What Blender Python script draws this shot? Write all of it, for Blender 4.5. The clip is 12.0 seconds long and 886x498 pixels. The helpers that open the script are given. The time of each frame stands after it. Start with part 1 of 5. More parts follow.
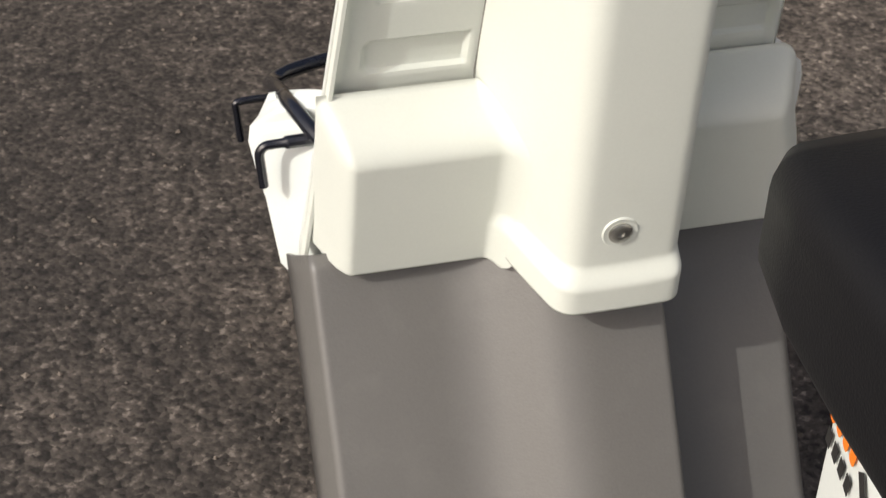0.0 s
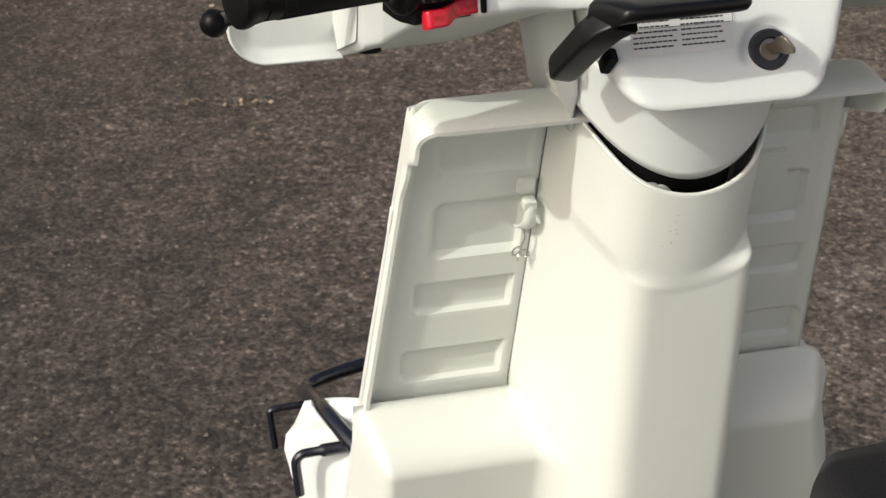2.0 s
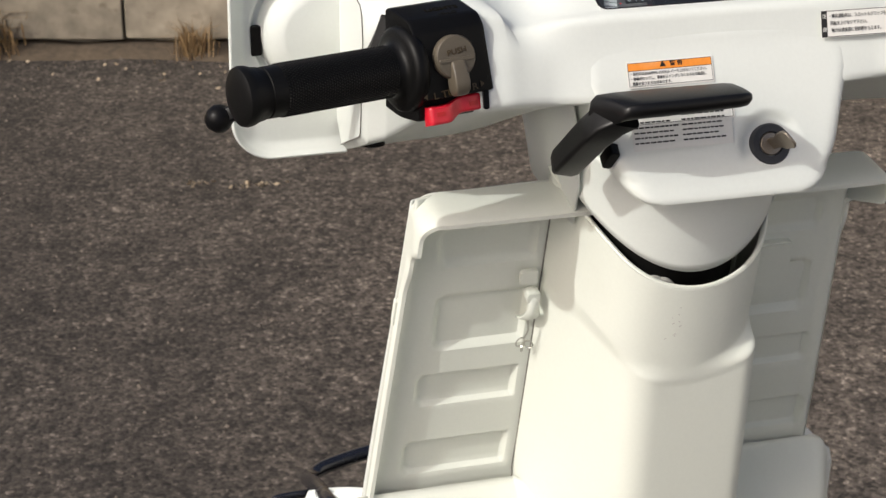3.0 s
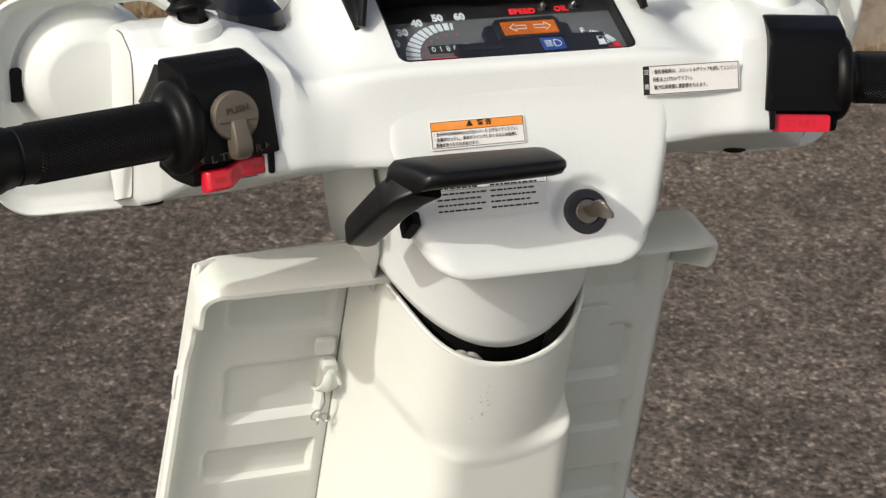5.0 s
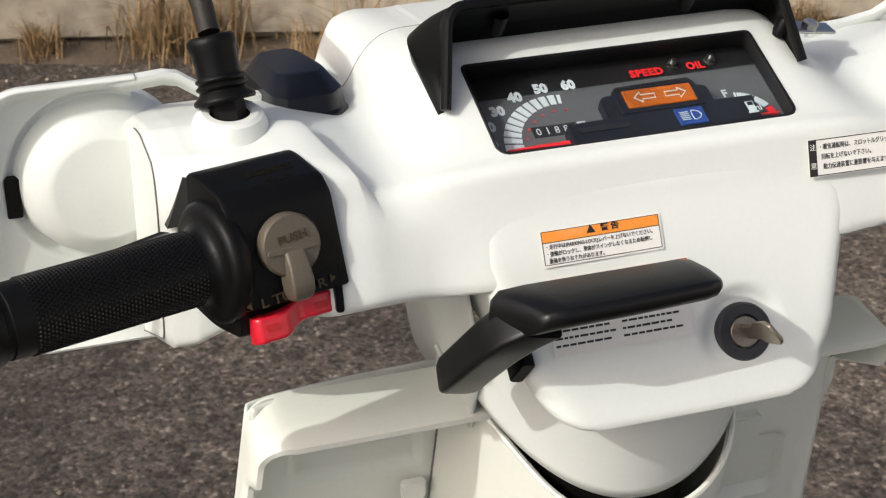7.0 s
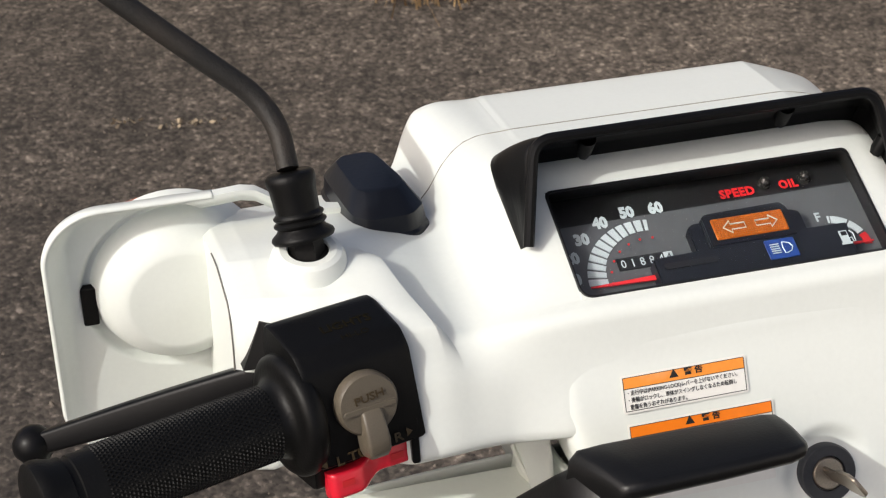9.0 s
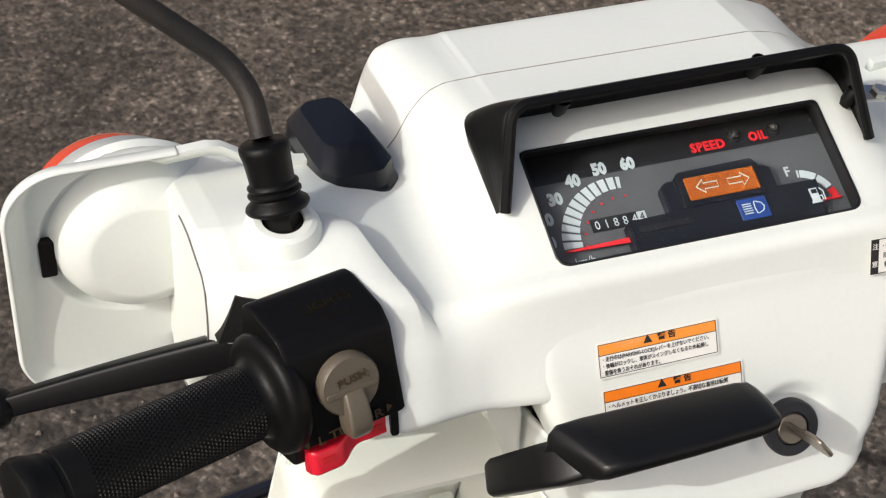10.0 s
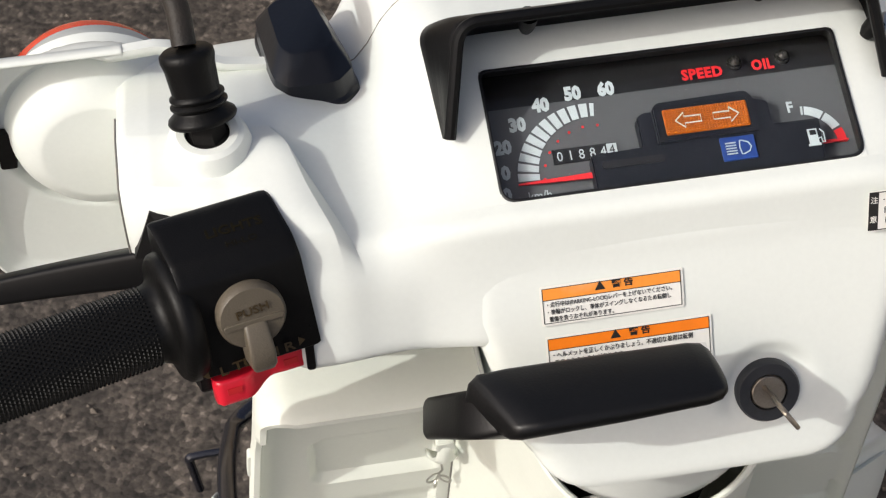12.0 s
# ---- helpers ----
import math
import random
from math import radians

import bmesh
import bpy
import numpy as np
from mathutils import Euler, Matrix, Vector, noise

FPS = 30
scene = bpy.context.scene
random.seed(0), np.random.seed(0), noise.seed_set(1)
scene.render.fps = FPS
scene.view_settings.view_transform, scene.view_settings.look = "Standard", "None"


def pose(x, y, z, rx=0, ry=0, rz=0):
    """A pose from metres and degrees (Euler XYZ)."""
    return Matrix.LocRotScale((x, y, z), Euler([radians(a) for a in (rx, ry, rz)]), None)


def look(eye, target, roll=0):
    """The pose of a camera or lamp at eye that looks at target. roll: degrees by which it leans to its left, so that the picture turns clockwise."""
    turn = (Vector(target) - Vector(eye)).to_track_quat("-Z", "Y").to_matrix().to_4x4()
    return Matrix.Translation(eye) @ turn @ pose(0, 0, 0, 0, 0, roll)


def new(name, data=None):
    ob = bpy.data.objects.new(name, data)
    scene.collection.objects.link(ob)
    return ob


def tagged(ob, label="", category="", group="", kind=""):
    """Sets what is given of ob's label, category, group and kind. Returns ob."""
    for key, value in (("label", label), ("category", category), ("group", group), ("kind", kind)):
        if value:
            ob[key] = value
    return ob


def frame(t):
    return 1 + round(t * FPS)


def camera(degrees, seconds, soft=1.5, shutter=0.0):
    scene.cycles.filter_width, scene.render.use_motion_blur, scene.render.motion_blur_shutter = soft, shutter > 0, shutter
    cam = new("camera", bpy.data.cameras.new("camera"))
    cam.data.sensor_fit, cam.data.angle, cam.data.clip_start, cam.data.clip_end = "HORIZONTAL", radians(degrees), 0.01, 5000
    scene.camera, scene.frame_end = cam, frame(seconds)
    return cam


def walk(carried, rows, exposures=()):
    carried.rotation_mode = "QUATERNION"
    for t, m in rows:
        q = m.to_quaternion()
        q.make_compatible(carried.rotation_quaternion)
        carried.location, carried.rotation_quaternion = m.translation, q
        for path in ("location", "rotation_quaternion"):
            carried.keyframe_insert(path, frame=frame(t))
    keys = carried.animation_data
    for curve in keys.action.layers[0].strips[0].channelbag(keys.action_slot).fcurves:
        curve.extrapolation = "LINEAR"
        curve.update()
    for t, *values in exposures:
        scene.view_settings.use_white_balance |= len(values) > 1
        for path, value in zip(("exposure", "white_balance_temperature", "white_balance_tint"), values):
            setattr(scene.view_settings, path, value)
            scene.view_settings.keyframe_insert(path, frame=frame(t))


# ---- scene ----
import functools

cam = camera(28.6, 12.0, soft=1.2)
cam.data.dof.use_dof = True
cam.data.dof.focus_distance, cam.data.dof.aperture_fstop = 0.78, 52.0
PATH = [
    (0, (-0.428, -1.059, 1.265), (0.004, 0.462, 0.041), 2.0),
    (0.5, (-0.435, -1.068, 1.268), (-0.003, 0.5, 0.104), 1.6),
    (1, (-0.441, -1.072, 1.279), (-0.003, 0.557, 0.205), 1.2),
    (1.5, (-0.443, -1.072, 1.285), (-0.002, 0.6, 0.28), 0.9),
    (2, (-0.45, -1.068, 1.293), (0.01, 0.631, 0.345), 0.7),
    (2.5, (-0.449, -1.067, 1.302), (0.009, 0.656, 0.396), 0.6),
    (4.3, (-0.416, -1.054, 1.318), (0.07, 0.702, 0.493), 0.9),
    (4.5, (-0.399, -1.041, 1.33), (0.084, 0.692, 0.456), 1.8),
    (5, (-0.385, -0.953, 1.307), (0.255, 0.724, 0.423), 3.6),
    (5.5, (-0.386, -0.835, 1.289), (0.359, 0.787, 0.386), 3.5),
    (6, (-0.402, -0.752, 1.288), (0.334, 0.866, 0.371), 2.0),
    (6.5, (-0.379, -0.708, 1.28), (0.294, 0.936, 0.361), 0.9),
    (8.3, (-0.22, -0.764, 1.338), (0.135, 0.956, 0.381), -0.8),
    (8.5, (-0.239, -0.726, 1.353), (0.146, 0.979, 0.382), -0.7),
    (9, (-0.304, -0.639, 1.393), (0.151, 0.971, 0.297), 0.0),
    (9.5, (-0.349, -0.592, 1.441), (0.194, 0.892, 0.216), 3.3),
    (10, (-0.333, -0.564, 1.457), (0.225, 0.84, 0.147), 3.7),
    (10.5, (-0.266, -0.55, 1.476), (0.12, 0.87, 0.121), 2.0),
    (11, (-0.216, -0.559, 1.475), (0.064, 0.836, 0.069), 0.2),
    (11.5, (-0.19, -0.551, 1.467), (0.036, 0.811, 0.02), -0.7),
    (12, (-0.169, -0.536, 1.45), (0.026, 0.824, -0.003), -1.8),
]
walk(cam, [(t, look(eye, target, roll)) for t, eye, target, roll in PATH], exposures=((0, 0.02), (6.5, 0.06), (8.3, 0.10), (12, 0.11)))

# ---------------------------------------------------------------- light
SUN_TO = Vector((-0.70, -0.30, 0.60)).normalized()
world = bpy.data.worlds.new("sky")
scene.world = world
world.use_nodes = True
wn = world.node_tree.nodes
sky = wn.new("ShaderNodeTexSky")
sky.sky_type = "NISHITA"
sky.sun_disc = False
sky.sun_elevation = math.asin(SUN_TO.z)
sky.sun_rotation = math.atan2(SUN_TO.x, SUN_TO.y)
sky.air_density, sky.dust_density, sky.ozone_density = 0.5, 5.0, 0.35
wn["Background"].inputs["Strength"].default_value = 0.15
world.node_tree.links.new(sky.outputs["Color"], wn["Background"].inputs["Color"])
sun_data = bpy.data.lights.new("sun", "SUN")
sun_data.energy = 1.95
sun_data.angle = radians(0.5)
sun_data.color = (0.985, 0.99, 0.94)
sun = new("sun", sun_data)
sun.matrix_world = look(SUN_TO * 20, (0, 0, 0))


# ---------------------------------------------------------------- materials
def material(name, base, rough=0.4, metal=0.0, vary=0.04, grain=400.0, bump=0.02, bump_scale=300.0, coat=0.0, stain=0.0, spec=0.5, stain_colour=(0.2, 0.17, 0.12), each=0.0):
    """A surface with a fine grain, a slow change of tone, optional blotchy dirt and a little relief."""
    m = bpy.data.materials.new(name)
    m.use_nodes = True
    nt = m.node_tree
    p = nt.nodes["Principled BSDF"]
    p.inputs["Roughness"].default_value = rough
    p.inputs["Metallic"].default_value = metal
    p.inputs["Specular IOR Level"].default_value = spec
    p.inputs["Coat Weight"].default_value = coat
    p.inputs["Coat Roughness"].default_value = 0.12
    co = nt.nodes.new("ShaderNodeTexCoord")
    fine, slow = nt.nodes.new("ShaderNodeTexNoise"), nt.nodes.new("ShaderNodeTexNoise")
    fine.inputs["Scale"].default_value, slow.inputs["Scale"].default_value = grain, 9.0
    slow.inputs["Detail"].default_value = 5
    for n in (fine, slow):
        nt.links.new(co.outputs["Object"], n.inputs["Vector"])
    both = nt.nodes.new("ShaderNodeMath")
    nt.links.new(fine.outputs["Fac"], both.inputs[0])
    nt.links.new(slow.outputs["Fac"], both.inputs[1])
    ramp = nt.nodes.new("ShaderNodeMapRange")
    ramp.inputs["From Min"].default_value, ramp.inputs["From Max"].default_value = 0.6, 1.4
    ramp.inputs["To Min"].default_value, ramp.inputs["To Max"].default_value = 1 - vary, 1 + vary
    nt.links.new(both.outputs[0], ramp.inputs["Value"])
    mul = nt.nodes.new("ShaderNodeVectorMath")
    mul.operation = "SCALE"
    mul.inputs[0].default_value = base
    nt.links.new(ramp.outputs[0], mul.inputs["Scale"])
    if each:
        info, tone = nt.nodes.new("ShaderNodeObjectInfo"), nt.nodes.new("ShaderNodeMapRange")
        tone.inputs["To Min"].default_value, tone.inputs["To Max"].default_value = 1 - each, 1 + each
        nt.links.new(info.outputs["Random"], tone.inputs["Value"])
        both2 = nt.nodes.new("ShaderNodeMath")
        both2.operation = "MULTIPLY"
        nt.links.new(ramp.outputs[0], both2.inputs[0])
        nt.links.new(tone.outputs[0], both2.inputs[1])
        nt.links.new(both2.outputs[0], mul.inputs["Scale"])
    out = mul.outputs[0]
    if stain:
        blot = nt.nodes.new("ShaderNodeTexNoise")
        blot.inputs["Scale"].default_value, blot.inputs["Detail"].default_value = 26.0, 8
        nt.links.new(co.outputs["Object"], blot.inputs["Vector"])
        cut = nt.nodes.new("ShaderNodeMapRange")
        cut.inputs["From Min"].default_value, cut.inputs["From Max"].default_value = 0.56, 0.78
        cut.inputs["To Max"].default_value = stain
        nt.links.new(blot.outputs["Fac"], cut.inputs["Value"])
        mix = nt.nodes.new("ShaderNodeMix")
        mix.data_type = "RGBA"
        nt.links.new(cut.outputs[0], mix.inputs["Factor"])
        nt.links.new(out, mix.inputs["A"])
        mix.inputs["B"].default_value = (*stain_colour, 1)
        out = mix.outputs["Result"]
    nt.links.new(out, p.inputs["Base Color"])
    rr = nt.nodes.new("ShaderNodeMapRange")
    rr.inputs["From Min"].default_value, rr.inputs["From Max"].default_value = 0.3, 0.7
    rr.inputs["To Min"].default_value, rr.inputs["To Max"].default_value = rough - 0.06, rough + 0.06
    nt.links.new(slow.outputs["Fac"], rr.inputs["Value"])
    nt.links.new(rr.outputs[0], p.inputs["Roughness"])
    if bump:
        rel = nt.nodes.new("ShaderNodeTexNoise")
        rel.inputs["Scale"].default_value, rel.inputs["Detail"].default_value = bump_scale, 3
        nt.links.new(co.outputs["Object"], rel.inputs["Vector"])
        b = nt.nodes.new("ShaderNodeBump")
        b.inputs["Strength"].default_value, b.inputs["Distance"].default_value = bump, 0.002
        nt.links.new(rel.outputs["Fac"], b.inputs["Height"])
        nt.links.new(b.outputs[0], p.inputs["Normal"])
    return m


CREAM = material("cream_plastic", (0.715, 0.738, 0.665), 0.48, vary=0.02, bump=0.03, bump_scale=160, coat=0.04, stain=0.03)
WHITE = material("white_plastic", (0.724, 0.754, 0.712), 0.44, vary=0.02, bump=0.03, bump_scale=160, coat=0.06, stain=0.025)
BLACK = material("black_plastic", (0.0040, 0.0040, 0.0042), 0.40, vary=0.2, bump=0.10, bump_scale=1400, spec=0.15)
SATIN = material("black_satin_paint", (0.0045, 0.0045, 0.0050), 0.36, vary=0.1, bump=0.03, bump_scale=500, spec=0.15)
RUBBER = material("black_rubber", (0.0038, 0.0038, 0.0038), 0.45, vary=0.15, bump=0.08, bump_scale=700, spec=0.17)
CAP = material("gloss_black_plastic", (0.006, 0.007, 0.010), 0.36, vary=0.1, bump=0.03, bump_scale=400, coat=0.05, spec=0.35)
LEVER = material("worn_black_lever_plastic", (0.0050, 0.0050, 0.0052), 0.38, vary=0.2, bump=0.05, bump_scale=900, spec=0.30)
TUBE = material("black_painted_tube", (0.010, 0.011, 0.016), 0.22, vary=0.1, bump=0.03, coat=0.5)
STEM = material("weathered_black_steel", (0.014, 0.013, 0.012), 0.55, vary=0.3, grain=900, bump=0.2, bump_scale=700, stain=0.35, stain_colour=(0.05, 0.038, 0.028), spec=0.3)
GREY = material("grey_step_plastic", (0.140, 0.134, 0.124), 0.42, vary=0.06, bump=0.12, bump_scale=450, stain=0.12, stain_colour=(0.27, 0.26, 0.24))
SEAT = material("black_seat_vinyl", (0.008, 0.008, 0.009), 0.55, vary=0.1, bump=0.2, bump_scale=500, spec=0.22)
TAUPE = material("taupe_plastic", (0.105, 0.088, 0.064), 0.45, vary=0.1, grain=1500, bump=0.15, bump_scale=1200)
RED = material("red_plastic", (0.62, 0.012, 0.03), 0.35, vary=0.05, coat=0.2)
LENS = material("orange_red_lens", (0.56, 0.045, 0.016), 0.18, vary=0.05, coat=0.5)
STEEL = material("zinc_steel", (0.55, 0.54, 0.5), 0.35, 1.0, vary=0.12, grain=900)
SCUFF = material("rubbed_grey_brown", (0.42, 0.39, 0.37), 0.6, vary=0.3, grain=2500)
PANEL = material("dark_instrument_panel", (0.007, 0.008, 0.011), 0.4, vary=0.1, bump=0.05, bump_scale=500, spec=0.3)
LAMP = material("smoky_lamp_glass", (0.05, 0.048, 0.045), 0.12, 0.6, vary=0.2)
SEAM = material("seam_shadow_grey", (0.30, 0.29, 0.24), 0.7, vary=0.2)
GAP = material("dark_gap", (0.20, 0.19, 0.17), 0.8, vary=0.2)
WIRE = material("pale_grey_cable", (0.40, 0.39, 0.36), 0.5, vary=0.3, grain=800)
RING = material("dark_grey_ring", (0.022, 0.024, 0.028), 0.5, vary=0.2, bump=0.1, bump_scale=600)
BRASS = material("worn_key_metal", (0.30, 0.26, 0.21), 0.4, 0.9, vary=0.2, grain=1500, bump=0.1)
MIRROR = material("mirror_silver", (0.85, 0.86, 0.87), 0.08, 1.0, vary=0.01, bump=0.0)
PAPER = material("sticker_white", (0.80, 0.79, 0.74), 0.35, vary=0.03)
CLEAR_FILM = material("sticker_clear_grey", (0.70, 0.70, 0.66), 0.3, vary=0.03)
ORANGE = material("sticker_orange", (0.90, 0.215, 0.008), 0.4, vary=0.06, grain=200)
ORANGE_FADED = material("sticker_orange_faded", (0.88, 0.30, 0.04), 0.4, vary=0.08, stain=0.5, stain_colour=(0.86, 0.68, 0.48))
INK = material("sticker_ink", (0.015, 0.014, 0.013), 0.5, vary=0.1)
WORN_INK = material("rubbed_olive_ink", (0.0085, 0.0068, 0.0022), 0.6, vary=0.5, grain=1800, spec=0.1)
GOLD_INK = material("worn_gold_ink", (0.050, 0.030, 0.008), 0.5, vary=0.4, grain=1800, stain=0.5, stain_colour=(0.03, 0.025, 0.015))
DIAL_BLACK = material("dial_black", (0.004, 0.004, 0.0045), 0.5, vary=0.1)
DIAL_GREY = material("dial_grey", (0.066, 0.070, 0.075), 0.5, vary=0.04)
DIAL_WHITE = material("dial_white", (0.40, 0.45, 0.47), 0.5, vary=0.03)
DIAL_RED = material("dial_red", (0.52, 0.012, 0.016), 0.5, vary=0.03)
AMBER = material("amber_window", (0.27, 0.062, 0.0008), 0.35, vary=0.3, grain=420, spec=0.25)
BLUE = material("blue_window", (0.010, 0.035, 0.17), 0.3, vary=0.08, coat=0.3)
INNER = material("dark_metal_and_hollow_shade", (0.008, 0.0075, 0.007), 0.6, vary=0.3, spec=0.15)
DRY = material("dry_grass", (0.27, 0.175, 0.08), 0.7, vary=0.35, grain=60)
GREEN = material("green_weed", (0.09, 0.12, 0.03), 0.6, vary=0.3, grain=60)
POLE_RED = material("faded_red_paint", (0.42, 0.06, 0.04), 0.5, vary=0.2)
POLE_PALE = material("pale_painted_rail", (0.42, 0.36, 0.26), 0.6, vary=0.2)
LITTER = material("pale_leaf_litter", (0.34, 0.27, 0.18), 0.7, vary=0.3, grain=80)


def glass_material():
    m = bpy.data.materials.new("display_glass")
    m.use_nodes = True
    p = m.node_tree.nodes["Principled BSDF"]
    p.inputs["Base Color"].default_value = (1, 1, 1, 1)
    p.inputs["Transmission Weight"].default_value = 1
    p.inputs["Roughness"].default_value = 0.02
    p.inputs["IOR"].default_value = 1.25
    return m


GLASS = glass_material()


def asphalt_material():
    m = bpy.data.materials.new("asphalt")
    m.use_nodes = True
    nt = m.node_tree
    p = nt.nodes["Principled BSDF"]
    p.inputs["Roughness"].default_value = 0.85
    co = nt.nodes.new("ShaderNodeTexCoord")
    cell = nt.nodes.new("ShaderNodeTexVoronoi")
    cell.inputs["Scale"].default_value = 105
    small = nt.nodes.new("ShaderNodeTexVoronoi")
    small.inputs["Scale"].default_value = 150
    patch = nt.nodes.new("ShaderNodeTexNoise")
    patch.inputs["Scale"].default_value, patch.inputs["Detail"].default_value = 5.5, 5
    grit = nt.nodes.new("ShaderNodeTexNoise")
    grit.inputs["Scale"].default_value, grit.inputs["Detail"].default_value = 30, 8
    for n in (cell, small, patch, grit):
        nt.links.new(co.outputs["Object"], n.inputs["Vector"])
    ramp = nt.nodes.new("ShaderNodeValToRGB")
    ramp.color_ramp.elements[0].color = (0.026, 0.021, 0.017, 1)
    ramp.color_ramp.elements[1].color = (0.29, 0.245, 0.205, 1)
    mid = ramp.color_ramp.elements.new(0.55)
    mid.color = (0.098, 0.082, 0.068, 1)
    top = ramp.color_ramp.elements.new(0.85)
    top.color = (0.145, 0.121, 0.099, 1)
    fleck = nt.nodes.new("ShaderNodeTexNoise")
    fleck.inputs["Scale"].default_value, fleck.inputs["Detail"].default_value, fleck.inputs["Roughness"].default_value = 85, 4, 0.66
    nt.links.new(co.outputs["Object"], fleck.inputs["Vector"])
    spread = nt.nodes.new("ShaderNodeMapRange")
    spread.inputs["From Min"].default_value, spread.inputs["From Max"].default_value = 0.36, 0.66
    nt.links.new(fleck.outputs["Fac"], spread.inputs["Value"])
    tint = nt.nodes.new("ShaderNodeSeparateColor")
    nt.links.new(small.outputs["Color"], tint.inputs[0])
    grains = nt.nodes.new("ShaderNodeMix")
    grains.inputs["Factor"].default_value = 0.50
    nt.links.new(spread.outputs[0], grains.inputs["A"])
    nt.links.new(tint.outputs[0], grains.inputs["B"])
    wide = nt.nodes.new("ShaderNodeMapRange")
    wide.inputs["From Min"].default_value, wide.inputs["From Max"].default_value = 0.16, 0.87
    nt.links.new(grains.outputs["Result"], wide.inputs["Value"])
    nt.links.new(wide.outputs[0], ramp.inputs["Fac"])
    ramp2 = nt.nodes.new("ShaderNodeMapRange")
    ramp2.inputs["From Min"].default_value, ramp2.inputs["From Max"].default_value = 0.3, 0.72
    ramp2.inputs["To Min"].default_value, ramp2.inputs["To Max"].default_value = 0.66, 1.36
    nt.links.new(patch.outputs["Fac"], ramp2.inputs["Value"])
    ramp3 = nt.nodes.new("ShaderNodeMapRange")
    ramp3.inputs["From Min"].default_value, ramp3.inputs["From Max"].default_value = 0.3, 0.7
    ramp3.inputs["To Min"].default_value, ramp3.inputs["To Max"].default_value = 0.55, 1.5
    nt.links.new(grit.outputs["Fac"], ramp3.inputs["Value"])
    both = nt.nodes.new("ShaderNodeMath")
    both.operation = "MULTIPLY"
    nt.links.new(ramp2.outputs[0], both.inputs[0])
    nt.links.new(ramp3.outputs[0], both.inputs[1])
    mul = nt.nodes.new("ShaderNodeVectorMath")
    mul.operation = "SCALE"
    nt.links.new(ramp.outputs["Color"], mul.inputs[0])
    nt.links.new(both.outputs[0], mul.inputs["Scale"])
    # tone rises from left to right along x, its course broken by noise
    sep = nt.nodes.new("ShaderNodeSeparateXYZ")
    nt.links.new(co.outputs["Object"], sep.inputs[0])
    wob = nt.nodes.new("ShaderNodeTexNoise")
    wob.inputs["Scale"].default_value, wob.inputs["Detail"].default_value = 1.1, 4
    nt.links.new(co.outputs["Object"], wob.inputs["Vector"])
    drift = nt.nodes.new("ShaderNodeMath")
    drift.operation = "MULTIPLY_ADD"
    drift.inputs[1].default_value = 1.1
    nt.links.new(wob.outputs["Fac"], drift.inputs[0])
    nt.links.new(sep.outputs["X"], drift.inputs[2])
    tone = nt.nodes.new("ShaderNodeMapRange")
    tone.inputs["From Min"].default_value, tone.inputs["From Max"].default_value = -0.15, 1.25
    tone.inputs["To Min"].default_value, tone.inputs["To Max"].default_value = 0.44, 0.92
    nt.links.new(drift.outputs[0], tone.inputs["Value"])
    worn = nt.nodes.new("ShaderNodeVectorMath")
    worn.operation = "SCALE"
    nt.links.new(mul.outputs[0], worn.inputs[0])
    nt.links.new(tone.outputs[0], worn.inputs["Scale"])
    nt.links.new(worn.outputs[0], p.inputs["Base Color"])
    add = nt.nodes.new("ShaderNodeMath")
    nt.links.new(cell.outputs["Distance"], add.inputs[0])
    nt.links.new(small.outputs["Distance"], add.inputs[1])
    b = nt.nodes.new("ShaderNodeBump")
    b.invert = True
    b.inputs["Strength"].default_value, b.inputs["Distance"].default_value = 0.25, 0.004
    nt.links.new(add.outputs[0], b.inputs["Height"])
    nt.links.new(b.outputs[0], p.inputs["Normal"])
    return m


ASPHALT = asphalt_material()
STONE = material("loose_stone", (0.15, 0.125, 0.10), 0.8, vary=0.5, grain=45, bump=0.3)
# pale surface of the added wall that throws sunlight back
BOUNCE_PALE = material("pale_bounce_surface", (0.56, 0.56, 0.53), 0.9, vary=0.08, grain=40, bump=0.3, bump_scale=90)
CONCRETE = material("weathered_concrete_block", (0.36, 0.31, 0.235), 0.9, vary=0.45, grain=22, bump=0.6, bump_scale=70, stain=0.9, stain_colour=(0.105, 0.082, 0.055), each=0.36)
KERB = material("earth_bank", (0.085, 0.064, 0.043), 0.95, vary=0.4, grain=70, bump=0.6, bump_scale=60)


# ---------------------------------------------------------------- mesh helpers
def part(name, bm, mat, parent=None, label="", angle=35, thick=0.0, offset=-1.0):
    """Links a bmesh as one smooth-shaded mesh object under a thing or a part."""
    bmesh.ops.recalc_face_normals(bm, faces=bm.faces[:])
    me = bpy.data.meshes.new(name)
    bm.to_mesh(me)
    bm.free()
    me.materials.append(mat)
    for f in me.polygons:
        f.use_smooth = True
    me.set_sharp_from_angle(angle=radians(angle))
    ob = new(name, me)
    if parent is not None:
        ob.parent = parent
    if thick:
        s = ob.modifiers.new("thickness", "SOLIDIFY")
        s.thickness, s.offset = thick, offset
    if label:
        tagged(ob, label=label)
    return ob


def thing(name, label, category, at=(0, 0, 0), group="", kind=""):
    ob = new(name)
    ob.location = at
    return tagged(ob, label, category, group, kind)


